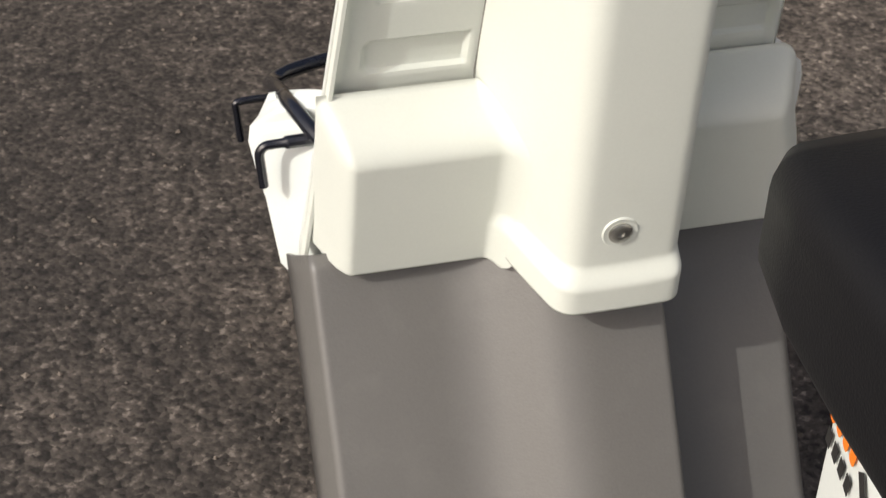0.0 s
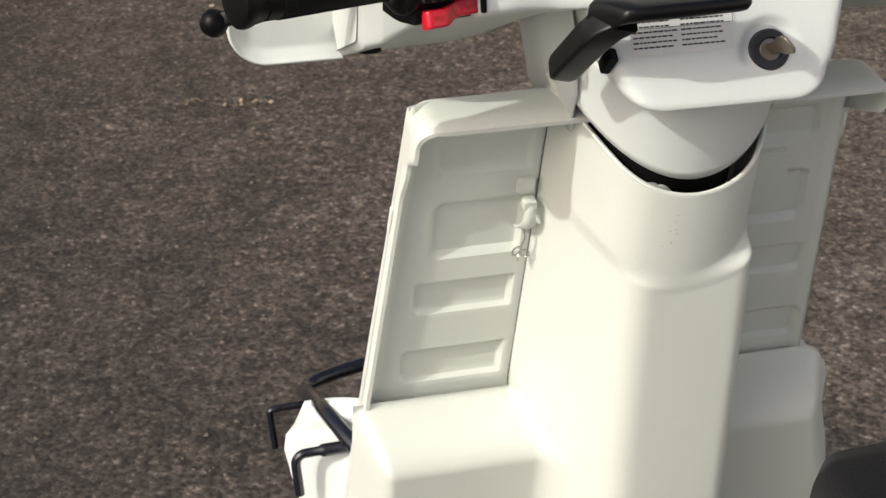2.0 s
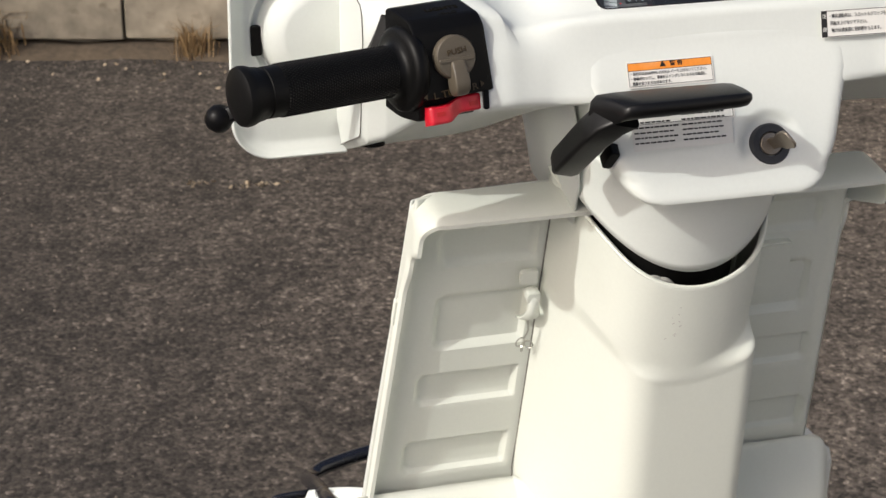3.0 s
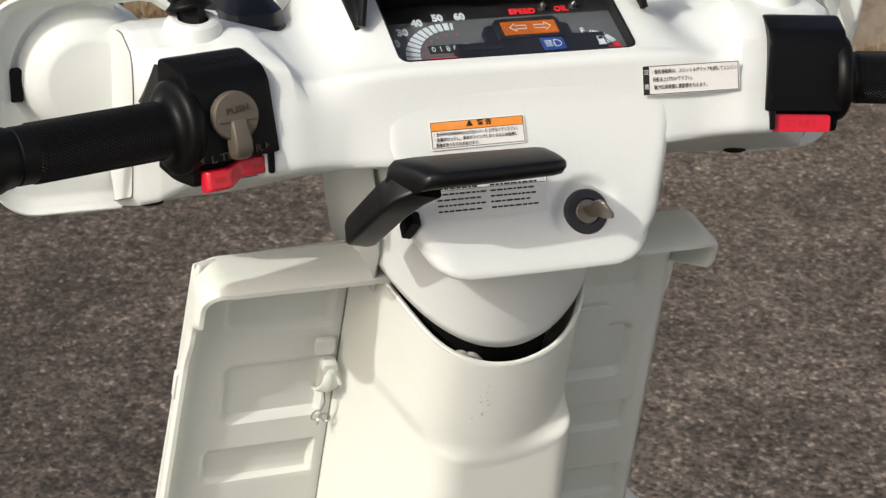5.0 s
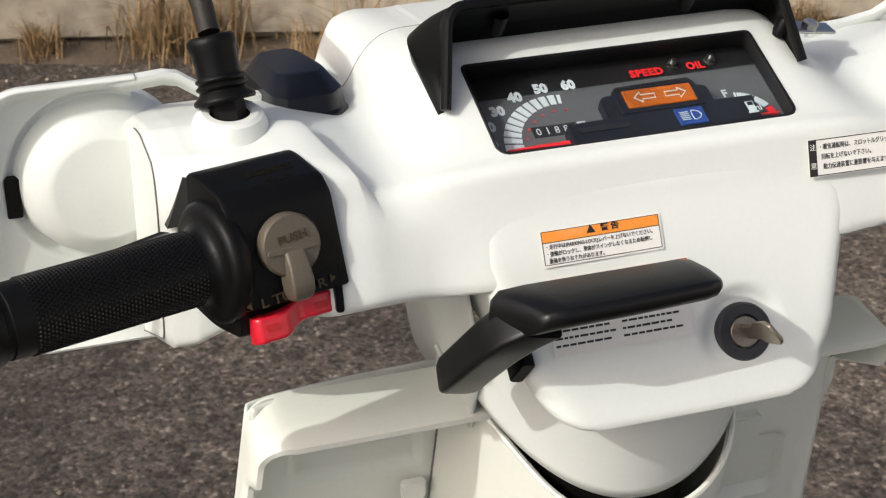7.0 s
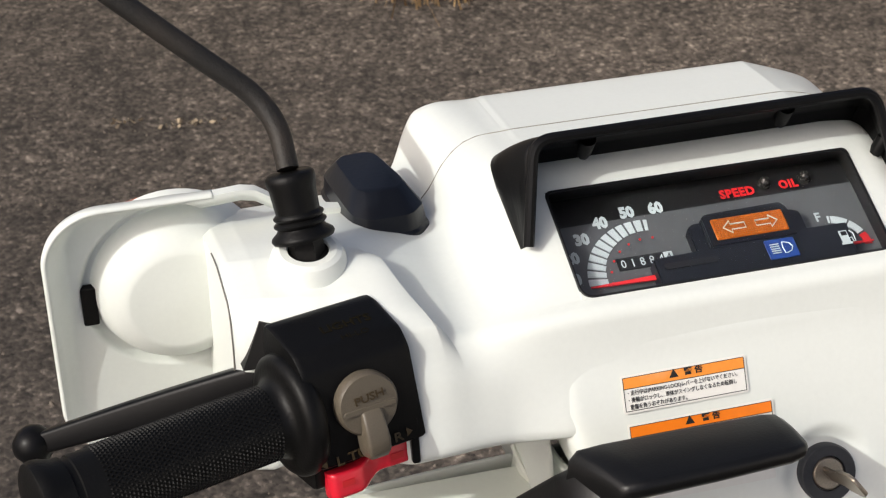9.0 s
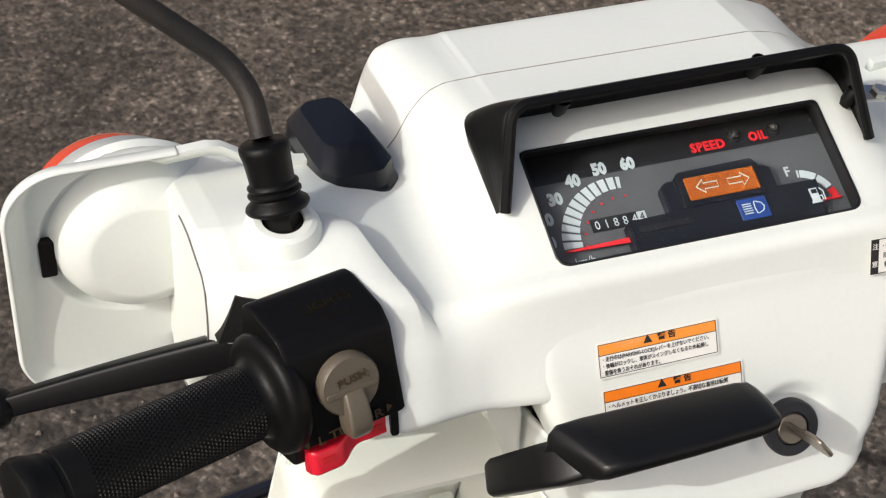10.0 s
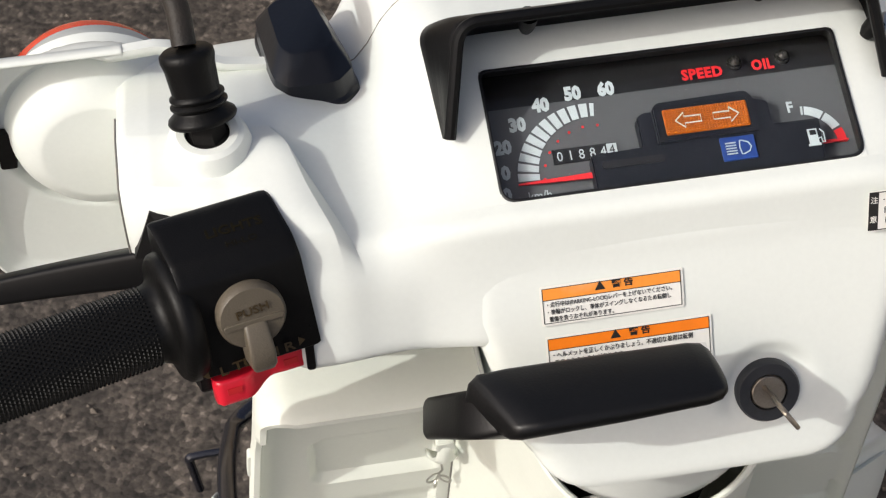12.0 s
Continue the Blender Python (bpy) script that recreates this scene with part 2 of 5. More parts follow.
def rounded(points, radii, seg=4):
    """An open line with its inner corners rounded; always the same number of points for the same seg."""
    pts = [Vector(p) for p in points]
    out = [pts[0]]
    for i in range(1, len(pts) - 1):
        a, b, c = pts[i - 1], pts[i], pts[i + 1]
        d1, d2 = a - b, c - b
        r = min(radii[i], d1.length * 0.49, d2.length * 0.49)
        if r <= 0 or not d1.length or not d2.length:
            out += [b] * (seg + 1)
            continue
        p, q = b + d1.normalized() * r, b + d2.normalized() * r
        for k in range(seg + 1):
            t = k / seg
            out.append((1 - t) ** 2 * p + 2 * t * (1 - t) * b + t * t * q)
    out.append(pts[-1])
    return out


def loft(rows, closed=False, caps=(False, False)):
    """A skin over rows of equally many points."""
    bm = bmesh.new()
    vs = [[bm.verts.new(p) for p in row] for row in rows]
    n = len(vs[0])
    for a, b in zip(vs, vs[1:]):
        for i in range(n if closed else n - 1):
            j = (i + 1) % n
            bm.faces.new((a[i], a[j], b[j], b[i]))
    if caps[0]:
        bm.faces.new(vs[0])
    if caps[1]:
        bm.faces.new(vs[-1])
    bmesh.ops.remove_doubles(bm, verts=bm.verts[:], dist=1e-6)
    return bm


def tube(path, radius, sides=12, caps=True, squash=1.0):
    """A round bar along a line; radius may be a list."""
    pts = [Vector(p) for p in path]
    radii = radius if isinstance(radius, (list, tuple)) else [radius] * len(pts)
    rows, side = [], None
    for i, p in enumerate(pts):
        d = (pts[min(i + 1, len(pts) - 1)] - pts[max(i - 1, 0)]).normalized()
        if side is None:
            side = d.orthogonal().normalized()
        side = (side - d * side.dot(d)).normalized()
        up = d.cross(side)
        rows.append([p + (side * math.cos(a) + up * math.sin(a) * squash) * radii[i] for a in (2 * math.pi * k / sides for k in range(sides))])
    return loft(rows, True, (caps, caps))


def smooth_line(points, radii, seg=6):
    return rounded(points, radii, seg)


def spin(profile, axis_at, axis, sides=32):
    """Turns (radius, height) pairs round an axis."""
    d = Vector(axis).normalized()
    s = d.orthogonal().normalized()
    u = d.cross(s)
    rows = [[Vector(axis_at) + d * h + (s * math.cos(a) + u * math.sin(a)) * max(r, 1e-5) for a in (2 * math.pi * k / sides for k in range(sides))] for r, h in profile]
    return loft(rows, True)


def prism(outline, depth, m=None, bevel=0.0, seg=2):
    """A flat outline (x, y) given a depth along z, its edges bevelled, then placed by m."""
    bm = bmesh.new()
    f = bm.faces.new([bm.verts.new((x, y, 0)) for x, y in outline])
    r = bmesh.ops.extrude_face_region(bm, geom=[f])
    bmesh.ops.translate(bm, verts=[v for v in r["geom"] if isinstance(v, bmesh.types.BMVert)], vec=(0, 0, depth))
    bmesh.ops.recalc_face_normals(bm, faces=bm.faces[:])
    if bevel:
        bmesh.ops.bevel(bm, geom=bm.edges[:], offset=bevel, segments=seg, affect="EDGES", clamp_overlap=True)
    if m is not None:
        bm.transform(m)
    return bm


def rect(w, h, r=0.0, seg=4):
    if r <= 0:
        return [(-w / 2, -h / 2), (w / 2, -h / 2), (w / 2, h / 2), (-w / 2, h / 2)]
    out = []
    for cx, cy, a0 in ((w / 2 - r, h / 2 - r, 0), (-w / 2 + r, h / 2 - r, 90), (-w / 2 + r, -h / 2 + r, 180), (w / 2 - r, -h / 2 + r, 270)):
        for k in range(seg + 1):
            a = radians(a0 + 90 * k / seg)
            out.append((cx + r * math.cos(a), cy + r * math.sin(a)))
    return out


def frame_of(origin, xdir, ydir):
    """The placing whose x and y run along the two directions."""
    x = Vector(xdir).normalized()
    z = x.cross(Vector(ydir)).normalized()
    y = z.cross(x)
    m = Matrix((x, y, z)).transposed().to_4x4()
    m.translation = origin
    return m


def lettering(name, body, size, mat, m, parent, stretch=1.0, align="LEFT", bold=0.0, shear=0.0, spacing=1.0):
    """Raised writing in the built-in font, its baseline's start at m."""
    cu = bpy.data.curves.new(name, "FONT")
    cu.body, cu.size, cu.align_x, cu.extrude, cu.offset, cu.shear = body, size, align, 0.00008, bold, shear
    cu.space_character = spacing
    cu.resolution_u = 2
    tmp = new("tmp", cu)
    bpy.context.view_layer.update()
    me = bpy.data.meshes.new_from_object(tmp.evaluated_get(bpy.context.evaluated_depsgraph_get()))
    bpy.data.objects.remove(tmp)
    me.transform(m @ Matrix.Diagonal((stretch, 1, 1, 1)))
    me.materials.clear()
    me.materials.append(mat)
    ob = new(name, me)
    ob.parent = parent
    return ob


def smin(a, b, k):
    h = max(k - abs(a - b), 0.0) / k
    return min(a, b) - h * h * k / 4


def smax(a, b, k):
    return -smin(-a, -b, k)


def step(x, a, b):
    t = min(max((x - a) / (b - a), 0.0), 1.0)
    return t * t * (3 - 2 * t)


def mirrored(bm):
    b2 = bm.copy()
    b2.transform(Matrix.Scale(-1, 4, (1, 0, 0)))
    return b2


# ---------------------------------------------------------------- ground and distance
def ground():
    bm = bmesh.new()
    xs = [-400, -60, -12, -4, -2] + [-2 + 0.25 * k for k in range(1, 25)] + [5, 12, 60, 400]
    ys = [-400, -60, -12, -4, -2] + [-2 + 0.25 * k for k in range(1, 20)] + [4, 12, 60, 400]
    vs = [[bm.verts.new((x, y, 0.006 * (noise.noise((x * 0.9, y * 0.9, 3)) + 0.3) * (1 if abs(x) < 4 and abs(y) < 3 else 0))) for x in xs] for y in ys]
    for a, b in zip(vs, vs[1:]):
        for i in range(len(xs) - 1):
            bm.faces.new((a[i], a[i + 1], b[i + 1], b[i]))
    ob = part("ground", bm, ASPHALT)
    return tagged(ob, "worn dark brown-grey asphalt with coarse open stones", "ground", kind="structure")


ground()


def loose_stones():
    """Grit that lies on the asphalt, uncountable."""
    rng = random.Random(5)
    verts, faces = [], []
    for _ in range(3000):
        x, y = rng.uniform(-1.3, 2.6), rng.uniform(-0.4, 2.7)
        s = rng.choice((0.0015, 0.002, 0.002, 0.003, 0.003, 0.0045))
        k = len(verts)
        a = rng.uniform(0, 6.28)
        for j in range(4):
            r = s * rng.uniform(0.7, 1.2)
            verts.append((x + r * math.cos(a + j * 1.57), y + r * math.sin(a + j * 1.57), 0.004 - s * 0.2))
        verts.append((x + s * rng.uniform(-0.3, 0.3), y + s * rng.uniform(-0.3, 0.3), 0.004 + s * rng.uniform(0.5, 0.9)))
        faces += [(k, k + 1, k + 4), (k + 1, k + 2, k + 4), (k + 2, k + 3, k + 4), (k + 3, k, k + 4)]
    me = bpy.data.meshes.new("loose_grit")
    me.from_pydata(verts, [], faces)
    me.materials.append(STONE)
    tagged(new("loose_grit", me), "pale loose stones and grit lying on the asphalt", "gravel", kind="stuff")


loose_stones()


WALL_AT = Matrix.Translation((0.35, 2.56, 0)) @ Matrix.Rotation(radians(-14), 4, "Z") @ Matrix.Translation((-0.35, -2.83, 0))


def earth_bank():
    """A low strip of earth and litter in front of the block wall."""
    rng = random.Random(8)
    rows = []
    for i in range(121):
        x = -6 + i * 0.1
        e = 0.09 * noise.noise((x * 1.6, 0, 7)) + 0.03 * noise.noise((x * 9, 1, 7))
        rows.append([(x, 2.745 + 0.6 * e, -0.01), (x, 2.765 + 0.6 * e, 0.005 + 0.004 * rng.random()), (x, 2.79 + 0.3 * e, 0.008 + 0.008 * rng.random()), (x, 2.84, 0.014 + 0.012 * rng.random())])
    ob = part("earth_strip", loft(rows), KERB)
    ob.matrix_world = WALL_AT
    tagged(ob, "strip of brown earth and dead leaves along a wall", "ground", kind="structure")


earth_bank()


def block_wall():
    """A wall of weathered concrete blocks with recessed joints."""
    backing = bmesh.new()
    bmesh.ops.create_cube(backing, size=1, matrix=Matrix.Translation((0.4, 2.95, 0.8)) @ Matrix.Diagonal((13, 0.2, 1.66, 1)))
    wall = part("wall_north", backing, CONCRETE)
    tagged(wall, "weathered brown concrete block wall with dark stains", "wall", kind="structure")
    bm = prism(rect(0.394, 0.194, 0.006, 2), 0.03, None, 0.004, 1)
    bm.transform(Matrix.Rotation(radians(90), 4, "X"))
    bmesh.ops.recalc_face_normals(bm, faces=bm.faces[:])
    me = bpy.data.meshes.new("concrete_block")
    bm.to_mesh(me)
    bm.free()
    me.materials.append(CONCRETE)
    rng = random.Random(2)
    for r in range(5):
        for c in range(17):
            ob = new("concrete_block", me)
            ob.location = (-2.8 + 0.4 * c + (0.2 if r % 2 else 0) + rng.uniform(-0.004, 0.004), 2.846 + rng.uniform(-0.004, 0.004), 0.13 + 0.2 * r)
            ob.rotation_euler = (rng.uniform(-0.01, 0.01), rng.uniform(-0.008, 0.008), rng.uniform(-0.01, 0.01))
            ob.parent = wall
    wall.matrix_world = WALL_AT


block_wall()


def bounce_wall():
    # added out of view, only to fill the scooter's right side with bounced sun
    bm = bmesh.new()
    bmesh.ops.create_cube(bm, size=1, matrix=Matrix.Translation((4.3, -4.6, 1.7)) @ Matrix.Diagonal((0.2, 10.0, 3.4, 1)))
    tagged(part("bounce_wall_east", bm, BOUNCE_PALE), "unseen pale wall added to bounce sunlight onto the scooter", "wall", kind="structure")


bounce_wall()


def grass_tuft(at, size, blades, seed, mat=None, label="tuft of dry straw-coloured grass beside the wall"):
    rng = random.Random(seed)
    bm = bmesh.new()
    for _ in range(blades * 2):
        a, lean = rng.uniform(0, 6.28), rng.uniform(0.1, 1.0)
        h, w = size * rng.uniform(0.5, 1.1), rng.uniform(0.0008, 0.0022)
        base = Vector((rng.gauss(0, size * 0.22), rng.gauss(0, size * 0.15), 0))
        d = Vector((math.cos(a), math.sin(a), 0))
        s = Vector((-d.y, d.x, 0)) * w
        p1 = base + d * h * lean * 0.3 + Vector((0, 0, h * 0.6))
        p2 = base + d * h * lean * 0.9 + Vector((0, 0, h * (1.0 - 0.45 * lean)))
        v = [bm.verts.new(p) for p in (base - s, base + s, p1 + s * 0.8, p1 - s * 0.8, p2)]
        bm.faces.new(v[:4])
        bm.faces.new((v[3], v[2], v[4]))
    ob = part("grass_tuft", bm, mat or DRY)
    ob.location = at
    return tagged(ob, label, "grass", "tufts along the wall")


for i, (x, y, s, n) in enumerate([(0.57, 2.56, 0.24, 90), (0.50, 2.60, 0.15, 50), (1.15, 2.79, 0.09, 60), (1.5, 2.79, 0.12, 60), (0.28, 2.79, 0.24, 90), (0.18, 2.78, 0.18, 60), (-0.75, 2.79, 0.12, 50),
                                  (-1.2, 2.77, 0.18, 90), (-0.05, 2.79, 0.10, 60), (-0.5, 2.79, 0.16, 90), (1.85, 2.78, 0.10, 50)]):
    grass_tuft(WALL_AT @ Vector((x, y, 0.0)), s, n, 20 + i)
grass_tuft((0.90, 2.375, 0.0), 0.04, 60, 40, GREEN, "small patch of green weeds beside the wall")


def leaf_litter():
    rng = random.Random(9)
    verts, faces = [], []
    for _ in range(240):
        if rng.random() < 0.86:
            p = WALL_AT @ Vector((rng.uniform(-1.8, 2.4), 2.74 - abs(rng.gauss(0, 0.09)), 0))
            x, y = p.x, p.y
        else:
            k = rng.choice((-0.135, -0.03, -0.03))
            x, y = k + rng.gauss(0, 0.022), 1.9 - 0.3 * (k + 0.135) + rng.gauss(0, 0.007)
        a, l, w = rng.uniform(0, 6.28), rng.uniform(0.002, 0.007), rng.uniform(0.0008, 0.002)
        k = len(verts)
        for u, v, z in ((-l, 0, 0.008), (0, -w, 0.006), (l, 0, 0.011), (0, w, 0.012)):
            verts.append((x + u * math.cos(a) - v * math.sin(a), y + u * math.sin(a) + v * math.cos(a), z))
        faces += [(k, k + 1, k + 2), (k, k + 2, k + 3)]
    me = bpy.data.meshes.new("leaf_litter")
    me.from_pydata(verts, [], faces)
    me.materials.append(LITTER)
    tagged(new("leaf_litter", me), "scattered pale dry leaves and stalks on the asphalt", "leaves", kind="stuff")


leaf_litter()


def red_pole():
    """A faded red marker pole and a pale slatted barrier behind the scooter."""
    t = thing("marker_pole", "thin faded red marker pole standing on the asphalt", "pole", (1.93, 2.10, 0))
    part("pole", tube([(0, 0, 0.004), (0.004, 0.002, 0.6), (0.01, 0.004, 1.2)], 0.011, 10), POLE_RED, t)
    part("foot", spin([(0.0, 0.003), (0.06, 0.003), (0.06, 0.02), (0.02, 0.035), (0.0, 0.035)], (0, 0, 0), (0, 0, 1), 20), BLACK, t)
    f = thing("barrier", "pale wooden slatted barrier on dark legs", "barrier", (2.2, 2.4, 0))
    for z in (0.16, 0.36):
        part("rail", prism(rect(1.0, 0.07, 0.004, 1), 0.03, Matrix.Translation((0.05, 0, z)) @ Matrix.Rotation(radians(90), 4, "X"), 0.003, 1), POLE_PALE, f)
    for k in range(5):
        part("slat", prism(rect(0.05, 0.5, 0.004, 1), 0.02, Matrix.Translation((-0.35 + 0.19 * k, 0.03, 0.29)) @ Matrix.Rotation(radians(90), 4, "X"), 0.003, 1), POLE_PALE, f)
    for x in (-0.4, 0.5):
        part("leg", prism(rect(0.05, 0.62, 0.004, 1), 0.04, Matrix.Translation((x, 0.06, 0.312)) @ Matrix.Rotation(radians(90), 4, "X"), 0.003, 1), BLACK, f)


red_pole()


# ---------------------------------------------------------------- the scooter
scooter = thing("scooter", "white three-wheeled delivery scooter with grey footboard and black grips", "scooter")

# the leg shield's own directions: across, up along the leaning shield, out towards the rider
LEAN = radians(10)
BODY = Matrix(((1, 0, 0), (0, -math.sin(LEAN), math.cos(LEAN)), (0, -math.cos(LEAN), -math.sin(LEAN)))).transposed().to_4x4()
BODY.translation = (-0.0142, 0.0055, 0.806)
BODY = BODY @ Matrix.Scale(0.968, 4)


def edge_at(b):
    return 0.176 - 0.095 * min(b, 0)


def right_edge_at(b):
    return 0.170 - 0.04 * min(b, 0)


def seam_at(b):
    return 0.067 - 0.042 * min(b, 0)


RIBS = [(0.153, -0.029, -0.060), (0.154, -0.089, -0.138), (0.166, -0.164, -0.194), (0.174, -0.233, -0.265)]


def rib_depth(a, b):
    d = 0.0
    for outer, top, low in RIBS:
        inner, r = seam_at(b) + 0.011, 0.008
        dx, dy = outer - r - a, min(top - r - b, b - low - r)
        e = min(dx, dy) + r if min(dx, dy) > 0 or max(dx, dy) > 0 else r - math.hypot(dx, dy)
        e = min(e, a - inner)
        d = max(d, 0.0055 * step(e, -0.002, 0.003))
    return d


def leg_shield():
    for side, edge in ((-1, edge_at), (1, right_edge_at)):
        rows = []
        for i in range(111):
            b = 0.004 - 0.30 * i / 110
            rows.append([])
            for j in range(61):
                a = seam_at(b) + (edge(b) - 0.002 - seam_at(b)) * j / 60
                rows[-1].append((side * a, b, -rib_depth(a, b) + 0.004 * step(a, edge(b) - 0.012, edge(b))))
        bm = loft(rows)
        bm.transform(BODY)
        part("inner_panel", bm, CREAM, scooter, "cream inner leg shield panel with four pressed ribs", thick=0.003 if side < 0 else -0.003)
    # the turned-over rim: wide along the top, a narrow lip down the sides
    for side, edge, narrow in ((-1, edge_at, 0.0), (1, right_edge_at, 0.19)):
        e0 = edge(-0.014) if side < 0 else 0.192
        path = [(0.04 + (e0 - 0.058) * k / 8, 0.004, 0.0, 1.0) for k in range(9)]
        for k in range(1, 9):
            t = radians(90 * k / 8)
            path.append((e0 - 0.018 + 0.018 * math.sin(t), -0.014 + 0.018 * math.cos(t), t, 1.0 - 0.25 * k / 8))
        for k in range(1, 101):
            b = -0.014 - 0.49 * k / 100
            path.append((edge(b) if side < 0 else e0 + (edge(b) - e0) * step(-b, 0.022, 0.030), b, radians(90), 0.75 - (0.34 + narrow) * step(-b, 0.030 - 0.03 * narrow, 0.036 - 0.03 * narrow) - 0.16 * step(-b, 0.046, 0.075)))
        rows = []
        for a, b, t, w in path:
            out = Vector((side * math.sin(t), math.cos(t), 0))
            c = 0.037 * w
            prof = [(-0.010, -0.012), (0.0, -0.006), (0.0015, c * 0.5), (0.002, c - 0.004), (0.0, c), (-0.003, c + 0.0005), (-0.0045, c - 0.003), (-0.002, c * 0.5), (-0.004, -0.004)]
            rows.append([Vector((side * a, b, 0)) + out * o + Vector((0, 0, h)) for o, h in prof])
        bm = loft(rows)
        bm.transform(BODY)
        part("shield_rim", bm, CREAM, scooter, "turned-over cream rim of the leg shield", angle=50)
    for side, edge in ((-1, edge_at), (1, right_edge_at)):
        line = [(seam_at(b) + 0.0026, b, 0.0012) for b in (-0.012, -0.07, -0.13, -0.19, -0.24, -0.272)]
        line += [(seam_at(-0.28) + 0.002, -0.281, 0.0022), (seam_at(-0.28) + 0.010, -0.2865, 0.0022), (0.5 * (seam_at(-0.28) + edge(-0.29)), -0.2905, 0.0022), (edge(-0.29) - 0.004, -0.2955, 0.0022)]
        bm = tube([BODY @ Vector((side * a, b, c)) for a, b, c in line], 0.0006, 5)
        part("panel_seam", bm, GAP, scooter, "thin seam round the inner panel")
    # the outer skin that faces forward
    rows = []
    for i in range(30):
        b = -0.006 - 0.47 * i / 29
        left, right = edge_at(b) - 0.001, right_edge_at(b) - 0.001
        bulge = 0.012 + 0.05 * step(-b, 0.0, 0.3)
        rows.append([((left if k < 12 else right) * math.sin(radians(-90 + 180 * k / 24)), b, -0.012 - bulge * math.cos(radians(-90 + 180 * k / 24)) if 0 < k < 24 else -0.010) for k in range(25)])
    bm = loft(rows)
    bm.transform(BODY)
    part("outer_skin", bm, WHITE, scooter, "curved white front of the leg shield", thick=0.002)


leg_shield()


@functools.lru_cache(maxsize=None)
def column_section(b):
    """The column's outline across the shield at height b: a round nose above the shoulder, a boxy one below it, on straight flanks."""
    t, foot = step(-b, 0.096, 0.114), step(-b, 0.414, 0.434)
    depth = 0.101 + max(-0.118 - b, 0.0) * 0.098 + 0.011 * foot
    w, right = column_width(b), 0.088 - 0.01 * max(b, -0.29) + 0.004 * foot
    nose = 0.0665 + 0.012 * max(-0.1 - b, 0.0) + 0.002 * foot
    lip = 0.007 * foot
    round_top = [(-w, 0), (-(w + 0.031) / 2 - 0.001, 0.0525), (-0.0345, 0.0925), (0.012, 0.1035), (0.056, 0.0945), (0.0765, 0.056), (right, 0)]
    boxy = [(-w, 0), (-(w + 0.026) / 2 - lip, depth * 0.52), (-0.026 - lip, depth), (0.018, depth + 0.001), (nose, depth), (nose + 0.006, depth * 0.52), (right, 0)]
    line = [(p[0] + (q[0] - p[0]) * t, p[1] + (q[1] - p[1]) * t, 0) for p, q in zip(round_top, boxy)]
    line.insert(0, (line[0][0], -0.012, 0))
    line.append((line[-1][0], -0.012, 0))
    radii = [0, 0.004, 0.040, 0.036 - 0.019 * t, 0.040, 0.036 - 0.022 * t, 0.040, 0.004, 0]
    return [(p.x, p.y) for p in rounded(line, radii, 8)]


def column_level(a, b):
    """The column's own height along its length for a place beside it."""
    top = rim_at(a)
    return round(-0.02 - 0.44 * (b - top) / (-0.425 - top), 3)


def column_rise(a, b, right):
    """How far the column stands out at the distance a from the middle, on one side."""
    line = column_section(b)
    side = [(x, c) for x, c in (line if right else [(-x, c) for x, c in reversed(line)]) if c > -0.001]
    best = 0.0
    for (x0, c0), (x1, c1) in zip(side, side[1:]):
        if x0 <= a <= x1 and x1 > x0:
            best = max(best, c0 + (c1 - c0) * (a - x0) / (x1 - x0))
    return best


def column_side(b, c, right=0):
    """How far the column reaches across at the distance c from the shield."""
    return max(x if right else -x for x, d in column_section(b) if d >= c - 0.004)


def column_width(b):
    return seam_at(max(b, -0.29)) + 0.0015


def rim_at(a):
    return -0.027 + 0.045 * (abs(a - 0.007) / 0.083) ** 2


def box_reach(b, right):
    """The knee box's outer limit; the right one widens downwards and has a rounder corner."""
    if not right:
        return 0.2125
    u = min(max((b + 0.310) / 0.034, 0.0), 0.99)
    return 0.205 + 0.030 * step(-b, 0.29, 0.45) - 0.022 * (1 - math.sqrt(1 - u * u))


def box_height(a, b, right=0):
    """The knee box beside the column, with a hollow where it runs into the column's side."""
    k = 0.045
    box = smin(0.056, (-0.280 - b) * 2.6, k)
    box = smin(box, (box_reach(b, right) - a) * (2.9 if right else 4.0), k)
    box = smin(box, (b + 0.4480) * 9.0, 0.014)
    level = column_level(a, b)
    column = column_rise(a + 0.0006, level, right)
    column = column_rise(a + 0.0006 + 0.0030 * step(column, 0.076, 0.094), level, right)
    return min(smax(max(box, -0.002), column - 0.0006, 0.034), 0.094)


